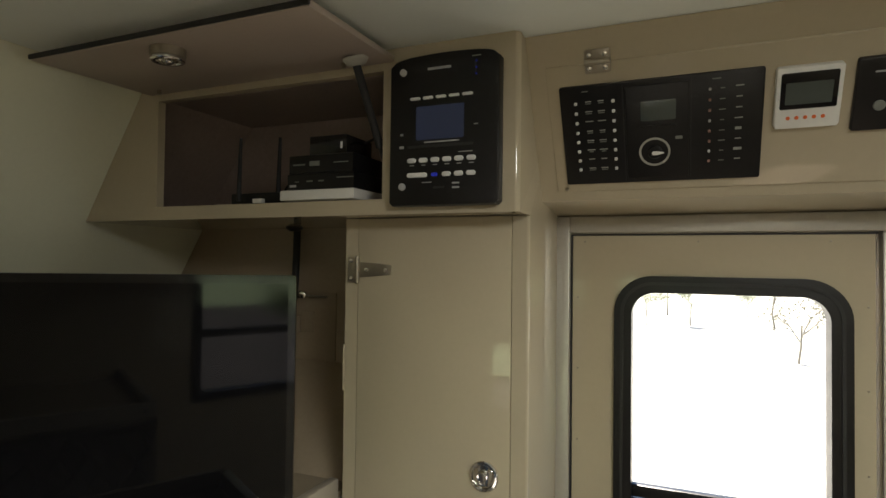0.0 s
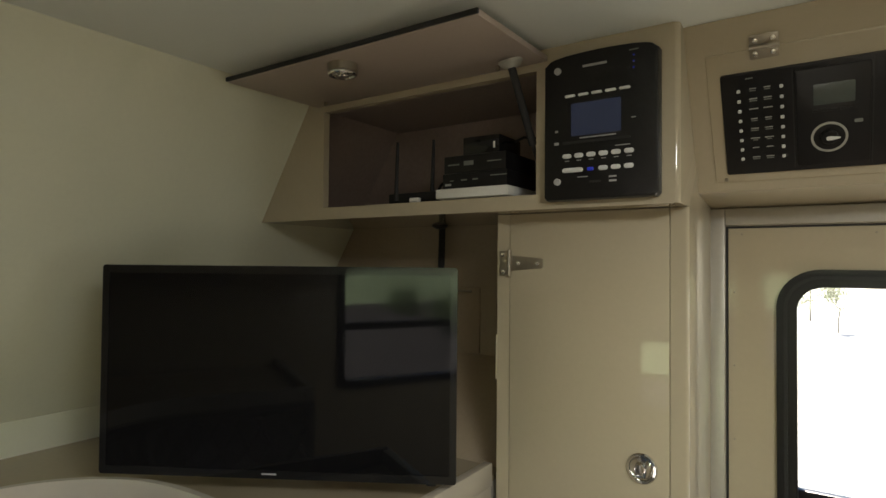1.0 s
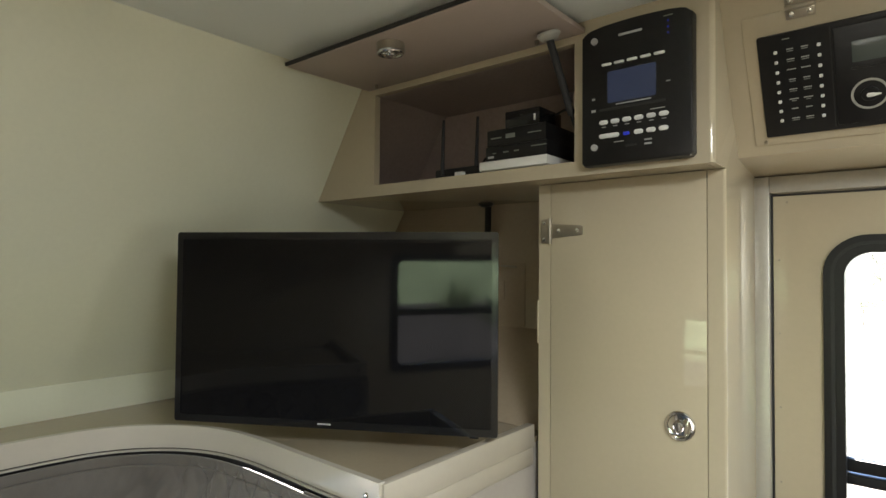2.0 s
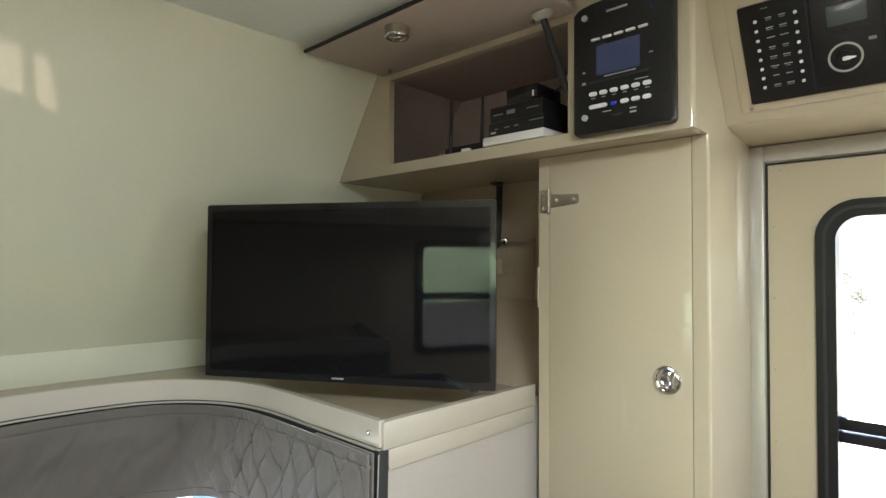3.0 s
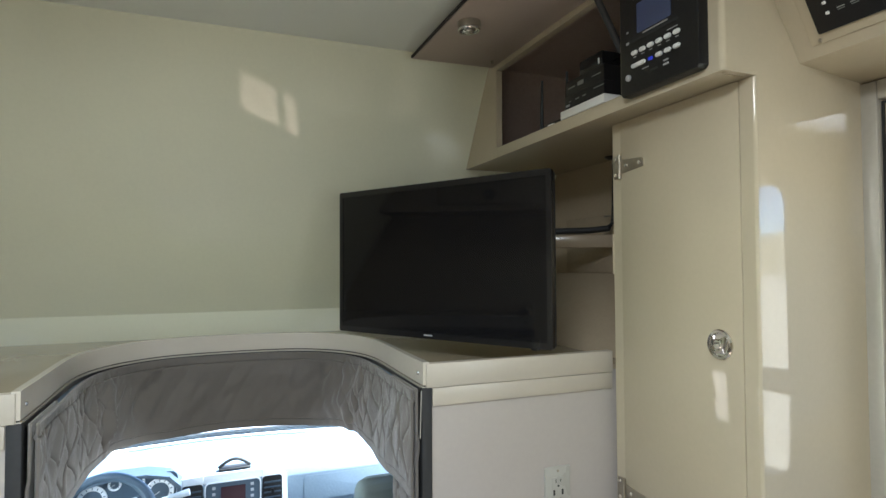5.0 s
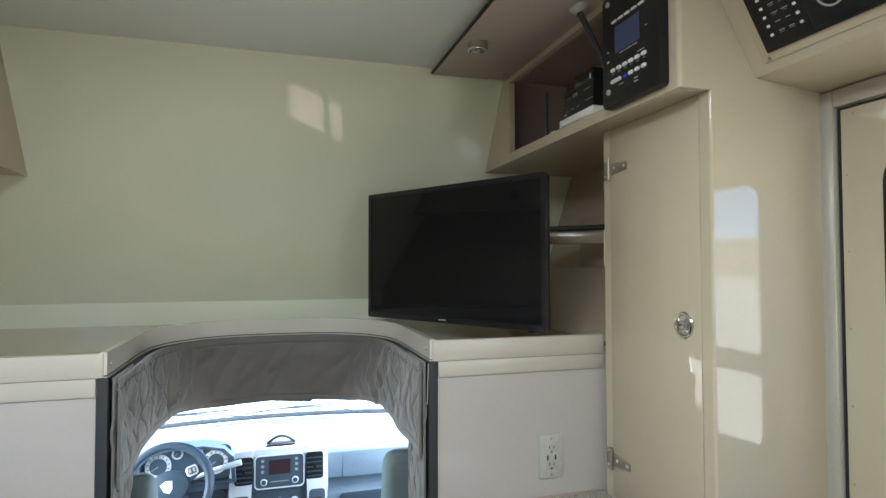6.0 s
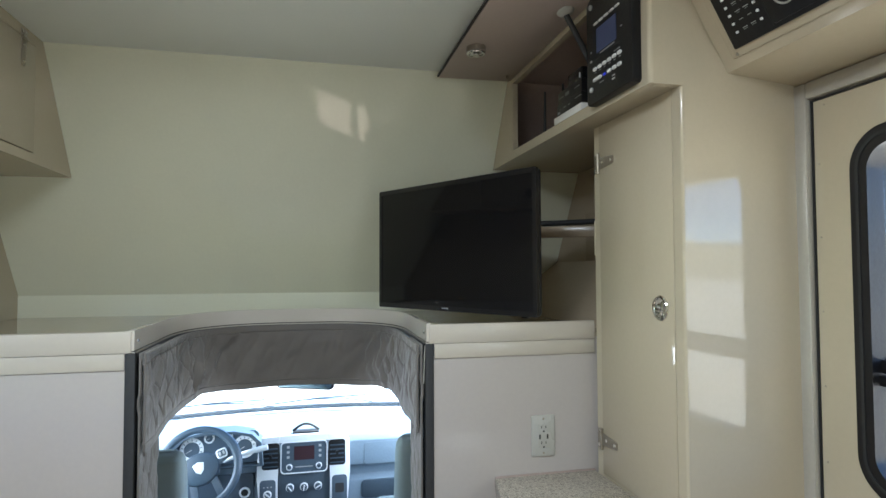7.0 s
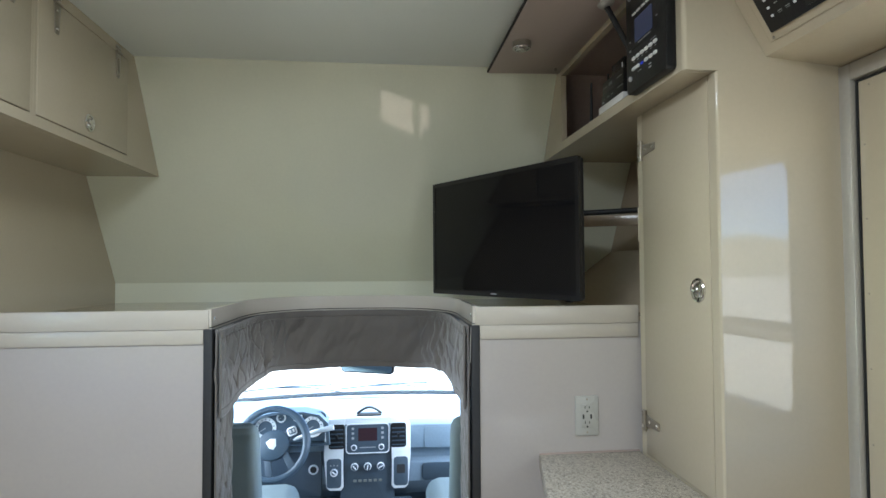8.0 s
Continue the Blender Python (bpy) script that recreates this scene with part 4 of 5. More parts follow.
def unseen_frames():
    m = facing((REAR_X, 0.25, 1.40), (-1, 0, 0))
    solid("window_2", ring(round_rect(1.6, 0.85, 0.04, 6), round_rect(1.5, 0.75, 0.03, 6), m, 0.001, 0.016), BLACK, "wide black-framed rear window", "window", "structure")
    # ring added on the solid ceiling round the fill lamp; no known vent
    m = facing((0.5, -0.05, CEIL_Z), (0, 0, -1), (0, 1, 0))
    solid("added_ceiling_ring", ring(round_rect(0.54, 0.54, 0.04, 6), round_rect(0.46, 0.46, 0.03, 6), m, 0.001, 0.02), WHITE, "unseen white ring added round the ceiling fill lamp", "roof vent", "structure")
    # frame invented for the side fill lamp, set on the unbroken wall
    m = facing((1.95, DOOR_Y - 0.03, 1.435), (0, -1, 0))
    solid("added_side_frame", ring(round_rect(0.98, 0.61, 0.04, 6), round_rect(0.9, 0.53, 0.03, 6), m, 0.001, 0.016), BLACK, "unseen black frame added round the side fill lamp", "window", "structure")


unseen_frames()


# ---- left overhead cabinets ----
def left_overheads():
    yf, zb = -0.622, 1.797

    def unit(x_front, x_back, first):
        th = thing("overhead_cabinet", ((x_front + x_back) / 2, -0.76, zb), "closed beige overhead cabinet with a latched flap door", "cabinet", "overhead cabinets")
        ox0, ox1 = (-1.143, -0.605) if first else (-0.582, -0.03)
        bm = bmesh.new()
        oz0, oz1 = 1.826, 2.166
        if first:
            s = 0.004
            add_prism(bm, [(nose_x(zb) - s, zb), (x_back, zb), (x_back, oz0), (nose_x(oz0) - s, oz0)], "y", yf - 0.02, yf)
            add_prism(bm, [(nose_x(oz1) - s, oz1), (x_back, oz1), (x_back, CEIL_Z - 0.001), (nose_x(CEIL_Z) - s, CEIL_Z - 0.001)], "y", yf - 0.02, yf)
            add_prism(bm, [(nose_x(oz0) - s, oz0), (ox0, oz0), (ox0, oz1), (nose_x(oz1) - s, oz1)], "y", yf - 0.02, yf)
            add_box(bm, ox1, x_back, yf - 0.02, yf, oz0, oz1)
        else:
            hollow_panel(bm, x_front, x_back, yf - 0.02, yf, zb, CEIL_Z - 0.001, ox0, ox1, oz0, oz1)
        part("face_frame", bm, GEL, th, "", False)
        xf = nose_x(zb) - 0.004 if first else x_front
        part("bottom_panel", box(xf, x_back, LEFT_Y + 0.001, yf - 0.0205, zb, zb + 0.018), GEL, th, "", False)
        d = part("flap_door", box(ox0 + 0.003, ox1 - 0.003, yf - 0.016, yf + 0.002, oz0 + 0.003, oz1 - 0.003, 0.002), GEL, th)
        part("latch", latch_mesh(facing(((ox0 + ox1) / 2, yf + 0.002, 1.874), (0, 1, 0)), 0.027), CHROME, d)
        for x in (ox0 + 0.085, ox1 - 0.085):
            hinge(strap_hinge_mesh(facing((x, yf + 0.0025, 2.164), (0, 1, 0)) @ pose(0, 0, 0, 0, 0, -90), 0.088, 0.034), d)

    unit(-1.437, -0.594, True)
    unit(-0.5935, 0.02, False)


left_overheads()


# ---- television and its arm ----
def television():
    tl, tr = Vector((-1.283, 0.478, 0)), Vector((-0.646, 0.850, 0))
    c = (tl + tr) / 2
    w = (tr - tl).length
    d = (tr - tl).normalized()
    nrm = Vector((d.y, -d.x, 0))
    z0, z1 = 1.323, 1.753
    th = thing("television", (c.x, c.y, BOARD_Z), "black flat television on a swing arm over the shelf", "television")
    m = facing((c.x, c.y, (z0 + z1) / 2), nrm)
    h = z1 - z0
    part("rear_shell", plate(round_rect(w - 0.006, h - 0.006, 0.008, 3), m, -0.024, -0.004, 0.0), BLACK, th)
    part("rear_bulge", plate(round_rect(w * 0.72, h * 0.66, 0.02, 4), shift(m, 0, -0.03), -0.058, -0.024, 0.0), BLACK, th)
    part("bezel", ring(round_rect(w, h, 0.006, 4), round_rect(w - 0.028, h - 0.033, 0.002, 4), m, -0.010, 0.003), BLACKG, th, "thin gloss black bezel")
    part("screen", plate(round_rect(w - 0.026, h - 0.031, 0.002, 4), m, -0.004, 0.0008), SCREEN, th, "dark glossy screen, switched off")
    part("brand_mark", plate(round_rect(0.031, 0.0036, 0.001, 1), shift(m, -0.01, -h / 2 + 0.0095), 0.0028, 0.0036), GREYP, th)
    part("sensor", plate(round_rect(0.02, 0.006, 0.002, 2), shift(m, w / 2 - 0.05, -h / 2 - 0.002), -0.012, -0.002), BLACK, th)
    return c, nrm


TV_C, TV_N = television()


def tv_arm():
    th = thing("swing_bracket", (-1.0, 1.33, 1.53), "beige folding wall arm holding the television", "wall bracket")
    back = TV_C - TV_N * 0.059
    part("tv_plate", plate(round_rect(0.2, 0.2, 0.01, 3), facing((back.x, back.y, 1.54), -TV_N), 0, 0.006), STEEL, th)
    elbow = Vector((-1.22, 0.985, 1.600))
    wall = Vector((-1.0, 1.315, 1.600))
    a = Vector((back.x, back.y, 1.600)) - TV_N * 0.006
    for p, q in ((a, elbow), (elbow, wall)):
        dd = (q - p)
        mm = Matrix.Translation((p + q) / 2) @ Matrix.Rotation(math.atan2(dd.y, dd.x), 4, "Z")
        part("link", box(-dd.length / 2, dd.length / 2, -0.012, 0.012, -0.021, 0.021, 0.004, 2, mm), NICHE, th, "painted steel link")
    for c, k in ((elbow, 0.03), (wall, 0.024)):
        part("pivot", lathe([(0, -k), (0.014, -k), (0.014, k), (0, k)], pose(*c), 18), NICHE, th)
    part("wall_plate", box(-1.06, -0.955, 1.336, 1.3445, 1.575, 1.635, 0.002), NICHE, th)
    part("knob", lathe([(0, 0), (0.012, 0.003), (0.014, 0.010), (0.010, 0.020), (0, 0.023)], facing((-0.985, 1.325, 1.682), (0.5, -1, 0)), 16), CHROME, th)
    part("pin", tube([(-1.06, 1.315, 1.684), (-0.99, 1.315, 1.682), (-0.90, 1.32, 1.678)], 0.003, 8), STEEL, th)
    cb = thing("tv_cable", (-1.0, 1.32, 1.86), "black sleeved cable dropping from the cabinet to the television", "cable")
    p = [(-1.003, 1.318, 1.868), (-1.004, 1.318, 1.80), (-1.006, 1.317, 1.72), (-1.008, 1.315, 1.67), (-1.018, 1.30, 1.642), (-1.05, 1.25, 1.636), (-1.12, 1.14, 1.634), (-1.22, 0.98, 1.632), (-1.1, 0.86, 1.63)]
    part("sleeve", tube(p, 0.0105, 10), RUBBER, cb)
    part("grommet", lathe([(0.024, 0), (0.024, 0.003), (0.012, 0.010), (0, 0.010)], facing((-1.003, 1.305, 1.873), (0, 0, -1), (0, 1, 0)), 18), BLACK, cb)
    # access hatch in the niche lining
    solid("wall_niche", prism([(1.10, BOARD_Z + 0.001), (NICHE_Y - 0.001, 1.494), (NICHE_Y - 0.001, BOARD_Z + 0.001)], "x", nose_x(1.36) + 0.01, -0.6585), NICHE, "tan sloped panel closing the back of the television niche", "wall", "structure", False)
    solid("access_hatch", box(-1.32, -0.883, NICHE_Y - 0.004, NICHE_Y - 0.0005, 1.497, 1.69, 0.0012), NICHE, "flush tan access hatch behind the television", "hatch")


tv_arm()


# ---- truck cab seen through the opening ----


def cab_shell():
    bm = bmesh.new()
    for y0, y1 in ((-0.86, -0.81), (1.15, 1.20)):
        add_box(bm, -2.95, BULK_X - 0.031, y0, y1, CAB_F, 0.48)
        add_box(bm, -1.24, BULK_X - 0.031, y0, y1, 0.48, 1.262)
        add_box(bm, -2.0, -1.24, y0, y1, 1.0, 1.262)
    add_box(bm, -2.05, -1.46, -0.81, 1.15, 1.10, 1.15)
    add_box(bm, -1.50, -1.46, -0.81, 1.15, 1.15, 1.262)
    # added header hidden behind the valance, keeps the sun off the seat cushions
    add_prism(bm, [(-2.052, 1.098), (-2.29, 0.948), (-2.28, 0.985), (-2.052, 1.148)], "y", -0.81, 1.15)
    add_box(bm, -2.935, -2.905, -0.81, 1.15, CAB_F, 0.5)
    solid("cab_shell", bm, DASH, "grey cab sides and roof lining with an added sun-blocking header", "cab body", "structure", False)
    solid("floor_cab", box(-2.95, BULK_X - 0.031, -0.81, 1.15, CAB_F - 0.05, CAB_F), DASHD, "dark cab floor", "floor", "structure")
    ws = solid("windscreen", prism([(-2.92, 0.55), (-2.91, 0.545), (-2.04, 1.10), (-2.05, 1.105)], "y", -0.81, 1.15), TINT, "raked truck windscreen", "windscreen", "structure", False)
    bm = bmesh.new()
    for y in (-0.81, 1.15):
        add_tube(bm, [(-2.92, y, 0.55), (-2.05, y, 1.10)], 0.05, 8)
    solid("pillar", bm, DASHD, "dark windscreen pillars", "pillar", "structure")
    for y in (-0.0, 0.62):
        w = thing("wiper", (-2.86, y, 0.63), "thin dark windscreen wiper lying on the glass", "wiper", "wipers")
        part("arm", tube([(-2.93, y, 0.60), (-2.86, y - 0.2, 0.648), (-2.835, y - 0.42, 0.655)], 0.004, 6), RUBBER, w)
        part("blade", tube([(-2.85, y - 0.62, 0.635), (-2.82, y - 0.35, 0.665), (-2.83, y - 0.05, 0.668)], 0.0045, 6), RUBBER, w)
    mr = thing("mirror", (-1.98, 0.195, 0.86), "frameless interior rear-view mirror", "mirror")
    m = facing((-1.975, 0.195, 0.922), (0.915, -0.40, 0.02))
    part("housing", plate(round_rect(0.292, 0.062, 0.022, 6), m, -0.02, 0.0, 0.003), BLACK, mr)
    part("glass", plate(round_rect(0.280, 0.050, 0.018, 6), m, -0.001, 0.0018), MIRROR, mr)
    part("stalk", tube([(-1.99, 0.195, 0.93), (-2.05, 0.195, 0.98), (-2.13, 0.195, 1.03)], 0.008, 8), BLACK, mr)


cab_shell()


def dashboard():
    th = thing("dashboard", (-2.45, MID, 0.1), "slate grey truck dashboard with a silver-trimmed centre stack", "dashboard")
    prof = [(-2.90, 0.1), (-2.90, 0.56), (-2.72, 0.59), (-2.45, 0.585), (-2.34, 0.565), (-2.315, 0.53), (-2.32, 0.40), (-2.37, 0.385), (-2.38, 0.33), (-2.35, 0.31), (-2.36, 0.20), (-2.45, 0.1)]
    part("body", prism(prof, "y", -0.81, 1.15, 0.006, 2), DASH, th)
    part("glove_box", plate(round_rect(0.42, 0.12, 0.015, 4), facing((-2.317, 0.72, 0.46), (1, 0, 0.02)), -0.003, 0.004, 0.003), DASH, th)
    part("lower_glove_box", plate(round_rect(0.44, 0.10, 0.02, 4), facing((-2.352, 0.72, 0.255), (1, 0, -0.1)), -0.003, 0.006, 0.003), DASHD, th)
    # centre stack
    c = 0.192
    st = part("stack_panel", plate(round_rect(0.30, 0.50, 0.02, 4), facing((-2.309, c, 0.315), (1, 0, 0.10)), -0.03, 0.010, 0.004), DASHD, th)
    m = facing((-2.300, c, 0.46), (1, 0, 0.10))
    for s in (1, -1):
        leg = [(s * 0.135, -0.115), (s * 0.128, 0.088), (s * 0.122, 0.128), (s * 0.215, 0.122), (s * 0.236, 0.09), (s * 0.240, -0.08), (s * 0.225, -0.245), (s * 0.205, -0.262), (s * 0.145, -0.262), (s * 0.132, -0.245)]
        part("trim_leg", plate(leg if s > 0 else leg[::-1], m, 0.0, 0.014, 0.004), SILVER, th, "silver trim")
        part("vent_frame", plate(round_rect(0.088, 0.132, 0.014, 4), shift(m, s * 0.171, 0.025), 0.010, 0.018, 0.002), BLACK, th)
        for i in range(5):
            part("vent_slat", plate(round_rect(0.074, 0.009, 0.003, 2), shift(m, s * 0.171, 0.070 - 0.0225 * i) @ pose(0, 0, 0, 25), 0.016, 0.021), DASHD, th)
        part("vent_tab", plate(round_rect(0.014, 0.018, 0.004, 2), shift(m, s * 0.171, 0.025), 0.018, 0.028), BLACK, th)
        part("side_pod", plate(round_rect(0.080, 0.155, 0.018, 4), shift(m, s * 0.184, -0.170), 0.010, 0.0165, 0.002), DASHD, th)
    part("trim_top", plate(round_rect(0.26, 0.04, 0.008, 3), shift(m, 0, 0.108), 0.0, 0.013, 0.004), SILVER, th, "silver trim")
    part("radio_bezel", ring(round_rect(0.242, 0.162, 0.022, 4), round_rect(0.232, 0.152, 0.018, 4), shift(m, 0, 0.012), 0.010, 0.020), SILVER, th)
    part("radio_face", plate(round_rect(0.234, 0.154, 0.018, 4), shift(m, 0, 0.012), 0.008, 0.014), DASHD, th)
    part("radio_screen", plate(round_rect(0.105, 0.070, 0.003, 2), shift(m, 0, 0.033), 0.0135, 0.0152), MAROON, th, "dark maroon screen")
    for s in (1, -1):
        k = part("radio_knob", lathe([(0.017, 0.012), (0.016, 0.022), (0.0125, 0.024), (0.012, 0.021), (0, 0.021)], shift(m, s * 0.076, -0.036), 20), SILVER, th)
        part("knob_cap", lathe([(0.0115, 0.020), (0.0105, 0.0245), (0, 0.0245)], shift(m, s * 0.076, -0.036), 18), DASHD, k)
        for i in range(3):
            part("radio_key", plate(round_rect(0.014, 0.012, 0.002, 2), shift(m, s * 0.082, 0.066 - 0.026 * i), 0.0135, 0.0165), GREYP, th)
    part("radio_slot", plate(round_rect(0.090, 0.0035, 0.001, 2), shift(m, 0, -0.037), 0.0135, 0.0155), GREYP, th)
    for i in range(3):
        k = part("climate_knob", lathe([(0.021, 0.008), (0.021, 0.014), (0.016, 0.016), (0.015, 0.028), (0.012, 0.030), (0, 0.030)], shift(m, -0.072 + 0.072 * i, -0.140), 22), SILVER, th)
        part("knob_cap", lathe([(0.0165, 0.0150), (0.0160, 0.0312), (0, 0.0312)], shift(m, -0.072 + 0.072 * i, -0.140), 18), DASHD, k)
        part("pointer", plate(round_rect(0.006, 0.028, 0.002, 2), shift(m, -0.072 + 0.072 * i, -0.140) @ pose(0, 0, 0, 0, 0, 40 - 50 * i), 0.030, 0.035, 0.001), SILVER, k)
    for i in range(6):
        part("switch", plate(round_rect(0.018, 0.012, 0.002, 2), shift(m, -0.07 + 0.028 * i, -0.215), 0.008, 0.014), DIM, th)
    k = part("shift_dial", lathe([(0.021, 0.016), (0.021, 0.024), (0.018, 0.027), (0.016, 0.022), (0, 0.022)], shift(m, -0.184, -0.165), 22), SILVER, th)
    part("dial_cap", lathe([(0.0145, 0.021), (0.013, 0.0275), (0, 0.0275)], shift(m, -0.184, -0.165), 20), DASHD, k)
    part("dial_grip", plate(round_rect(0.007, 0.026, 0.003, 3), shift(m, -0.184, -0.165) @ pose(0, 0, 0, 0, 0, 55), 0.027, 0.034, 0.001), SILVER, k)
    for i in range(3):
        part("dial_letter", plate(round_rect(0.006, 0.006, 0.001, 1), shift(m, -0.202 + 0.018 * i, -0.128), 0.016, 0.0175), GREYP, th)
    part("storage_slot", plate(round_rect(0.046, 0.048, 0.006, 3), shift(m, 0.184, -0.158), 0.0155, 0.0172), RUBBER, th)
    # instrument binnacle
    bc, bz = -0.238, 0.545
    hood = bmesh.new()
    prof = [(-0.225, -0.09), (-0.215, 0.03), (-0.17, 0.075), (-0.08, 0.095), (0.08, 0.095), (0.17, 0.075), (0.215, 0.03), (0.225, -0.09)]
    inn = [(x * 0.92, z * 0.9 - 0.004) for x, z in prof]
    add_ring(hood, prof, inn, facing((-2.315, bc, bz), (1, 0, 0)), -0.05, 0.07)
    part("binnacle_hood", hood, DASHD, th)
    bm2 = facing((-2.302, bc, bz), (1, 0, 0.12))
    part("cluster_face", plate(round_rect(0.40, 0.16, 0.03, 5), bm2, 0.0, 0.006), WHEELM, th)
    for x, z, r in ((-0.128, 0.0, 0.058), (0.128, 0.0, 0.058), (-0.045, 0.052, 0.026), (0.045, 0.052, 0.026)):
        g = part("gauge", lathe([(r, 0.006), (r, 0.010), (r * 0.93, 0.012), (r * 0.9, 0.008), (0, 0.008)], shift(bm2, x, z), 28), SILVER, th)
        part("gauge_face", lathe([(r * 0.66, 0.0085), (r * 0.66, 0.0095), (0, 0.0095)], shift(bm2, x, z), 28), WHEELM, g)
        marks = bmesh.new()
        for i in range(11):
            add_plate(marks, round_rect(r * 0.06, r * 0.17, r * 0.01, 1), shift(bm2, x, z) @ pose(0, 0, 0, 0, 0, -130 + 26 * i) @ pose(0, r * 0.80, 0), 0.0078, 0.0092)
        part("dial_marks", marks, WHEELM, g)
        part("needle", plate([(-0.002, 0), (0.002, 0), (0.0006, r * 0.65), (-0.0006, r * 0.65)], shift(bm2, x, z) @ pose(0, 0, 0, 0, 0, 120), 0.0095, 0.0108), GREYP, g)
    part("knee_panel", plate(round_rect(0.62, 0.26, 0.02, 4), facing((-2.345, -0.375, 0.27), (1, 0, -0.05)), -0.02, 0.018, 0.006), DASHD, th)
    part("column", tube([(-2.38, -0.28, 0.40), (-2.25, -0.28, 0.45), (-2.13, -0.28, 0.49)], 0.045, 16), DASHD, th)
    part("shift_lever", tube([(-2.22, -0.20, 0.50), (-2.18, -0.12, 0.540), (-2.16, -0.05, 0.562), (-2.155, 0.015, 0.577)], 0.008, 10, 1.9), SILVER, th, "pale column shift lever")
    ig = part("ignition", lathe([(0.028, 0), (0.028, 0.008), (0.021, 0.012), (0.019, 0.007), (0, 0.007)], facing((-2.327, -0.11, 0.30), (1, 0, 0)), 24), SILVER, th)
    part("key_slot", lathe([(0.0185, 0.006), (0.017, 0.010), (0, 0.010)], facing((-2.327, -0.11, 0.30), (1, 0, 0)), 20), RUBBER, ig)
    hm = thing("phone_mount", (-2.36, 0.20, 0.585), "small dark looped holder on the dashboard top", "holder")
    part("base", box(-2.40, -2.34, 0.13, 0.27, 0.582, 0.592, 0.004), RUBBER, hm)
    part("loop", tube([(-2.365, 0.13 + 0.14 * i / 12, 0.592 + 0.035 * math.sin(math.pi * i / 12)) for i in range(13)], 0.007, 8), RUBBER, hm)


dashboard()


def steering_wheel():
    th = thing("steering_wheel", (-2.1, -0.28, 0.5), "slate steering wheel with a plain silver emblem", "steering wheel")
    m = facing((-2.085, -0.288, 0.517), (0.93, 0, 0.36)) @ pose(0, 0, 0, 0, 0, 20)
    R = 0.175
    rim = bmesh.new()
    n, k = 48, 10
    rings = []
    for i in range(n):
        a = 6.2831853 * i / n
        r2 = 0.0185 + 0.002 * math.cos(2 * a)
        rings.append([rim.verts.new(m @ Vector(((R + r2 * math.cos(6.2831853 * j / k)) * math.cos(a), (R + r2 * math.cos(6.2831853 * j / k)) * math.sin(a), 0.03 + r2 * math.sin(6.2831853 * j / k)))) for j in range(k)])
    for i in range(n):
        for j in range(k):
            rim.faces.new((rings[i][j], rings[i][(j + 1) % k], rings[(i + 1) % n][(j + 1) % k], rings[(i + 1) % n][j]))
    part("rim", rim, WHEELM, th)
    part("hub", plate([(0.088 * math.cos(a * math.pi / 14), 0.074 * math.sin(a * math.pi / 14) - 0.006) for a in range(28)], m, -0.02, 0.030, 0.012), WHEELM, th)
    for s in (1, -1):
        part("spoke", plate([(0.05, 0.03), (0.17, 0.052), (0.172, 0.012), (0.06, -0.03)] if s > 0 else [(-0.06, -0.03), (-0.172, 0.012), (-0.17, 0.052), (-0.05, 0.03)], m, 0.0, 0.02, 0.004), DASHD, th)
        pod = part("switch_pod", plate(round_rect(0.050, 0.044, 0.012, 4), shift(m, s * 0.112, 0.024), 0.018, 0.028, 0.003), SILVER, th)
        part("switch_face", plate(round_rect(0.036, 0.030, 0.007, 3), shift(m, s * 0.112, 0.024), 0.026, 0.0295, 0.001), DASHD, pod)
        for j in (1, -1):
            part("switch_key", plate(round_rect(0.010, 0.018, 0.003, 2), shift(m, s * 0.112 + j * 0.009, 0.024), 0.029, 0.031), GREYP, pod)
        part("lower_spoke", plate([(s * 0.028, -0.06), (s * 0.060, -0.06), (s * 0.082, -0.168), (s * 0.045, -0.176)][::s], m, 0.0, 0.018, 0.003), DASHD, th)
    part("emblem", plate([(-0.026, 0.018), (-0.018, -0.016), (0, -0.030), (0.018, -0.016), (0.026, 0.018), (0.0, 0.027)], m, 0.028, 0.0335, 0.001), SILVER, th)


steering_wheel()


def seat(y0, y1, c):
    th = thing("bucket_seat", (-1.65, (y0 + y1) / 2, CAB_F), "grey cloth cab seat with rounded bolsters", "seat", "cab seats")
    part("cushion", box(-2.0, -1.50, y0, y1, 0.14, 0.365, 0.07, 5), SEATM, th)
    b = prism([(-1.60, 0.24), (-1.48, 0.24), (-1.36, 0.76), (-1.40, 0.80), (-1.46, 0.80), (-1.50, 0.74)], "y", c - 0.25, c + 0.25, 0.042, 5)
    part("backrest", b, SEATM, th)
    part("base", box(-1.95, -1.52, y0 + 0.05, y1 - 0.05, CAB_F, 0.14, 0.01), DASHD, th)
    return th


def centre_console():
    th = thing("centre_console", (-1.9, 0.19, CAB_F), "dark console between the cab seats below the dashboard", "console")
    part("body", prism([(-2.34, CAB_F), (-2.34, 0.13), (-2.22, 0.10), (-2.05, 0.02), (-1.5, 0.0), (-1.46, -0.03), (-1.46, CAB_F)], "y", -0.10, 0.44, 0.012, 2), DASHD, th)
    part("tray", box(-2.16, -2.06, 0.05, 0.33, 0.02, 0.062, 0.006), RUBBER, th)
    for y in (0.12, 0.26):
        part("cup_well", lathe([(0.042, 0), (0.042, 0.012), (0.036, 0.012), (0.034, 0.002), (0, 0.002)], pose(-1.9, y, 0.012), 20), RUBBER, th)


centre_console()
seat(-0.70, -0.13, -0.475)
seat(0.49, 1.05, 0.81)


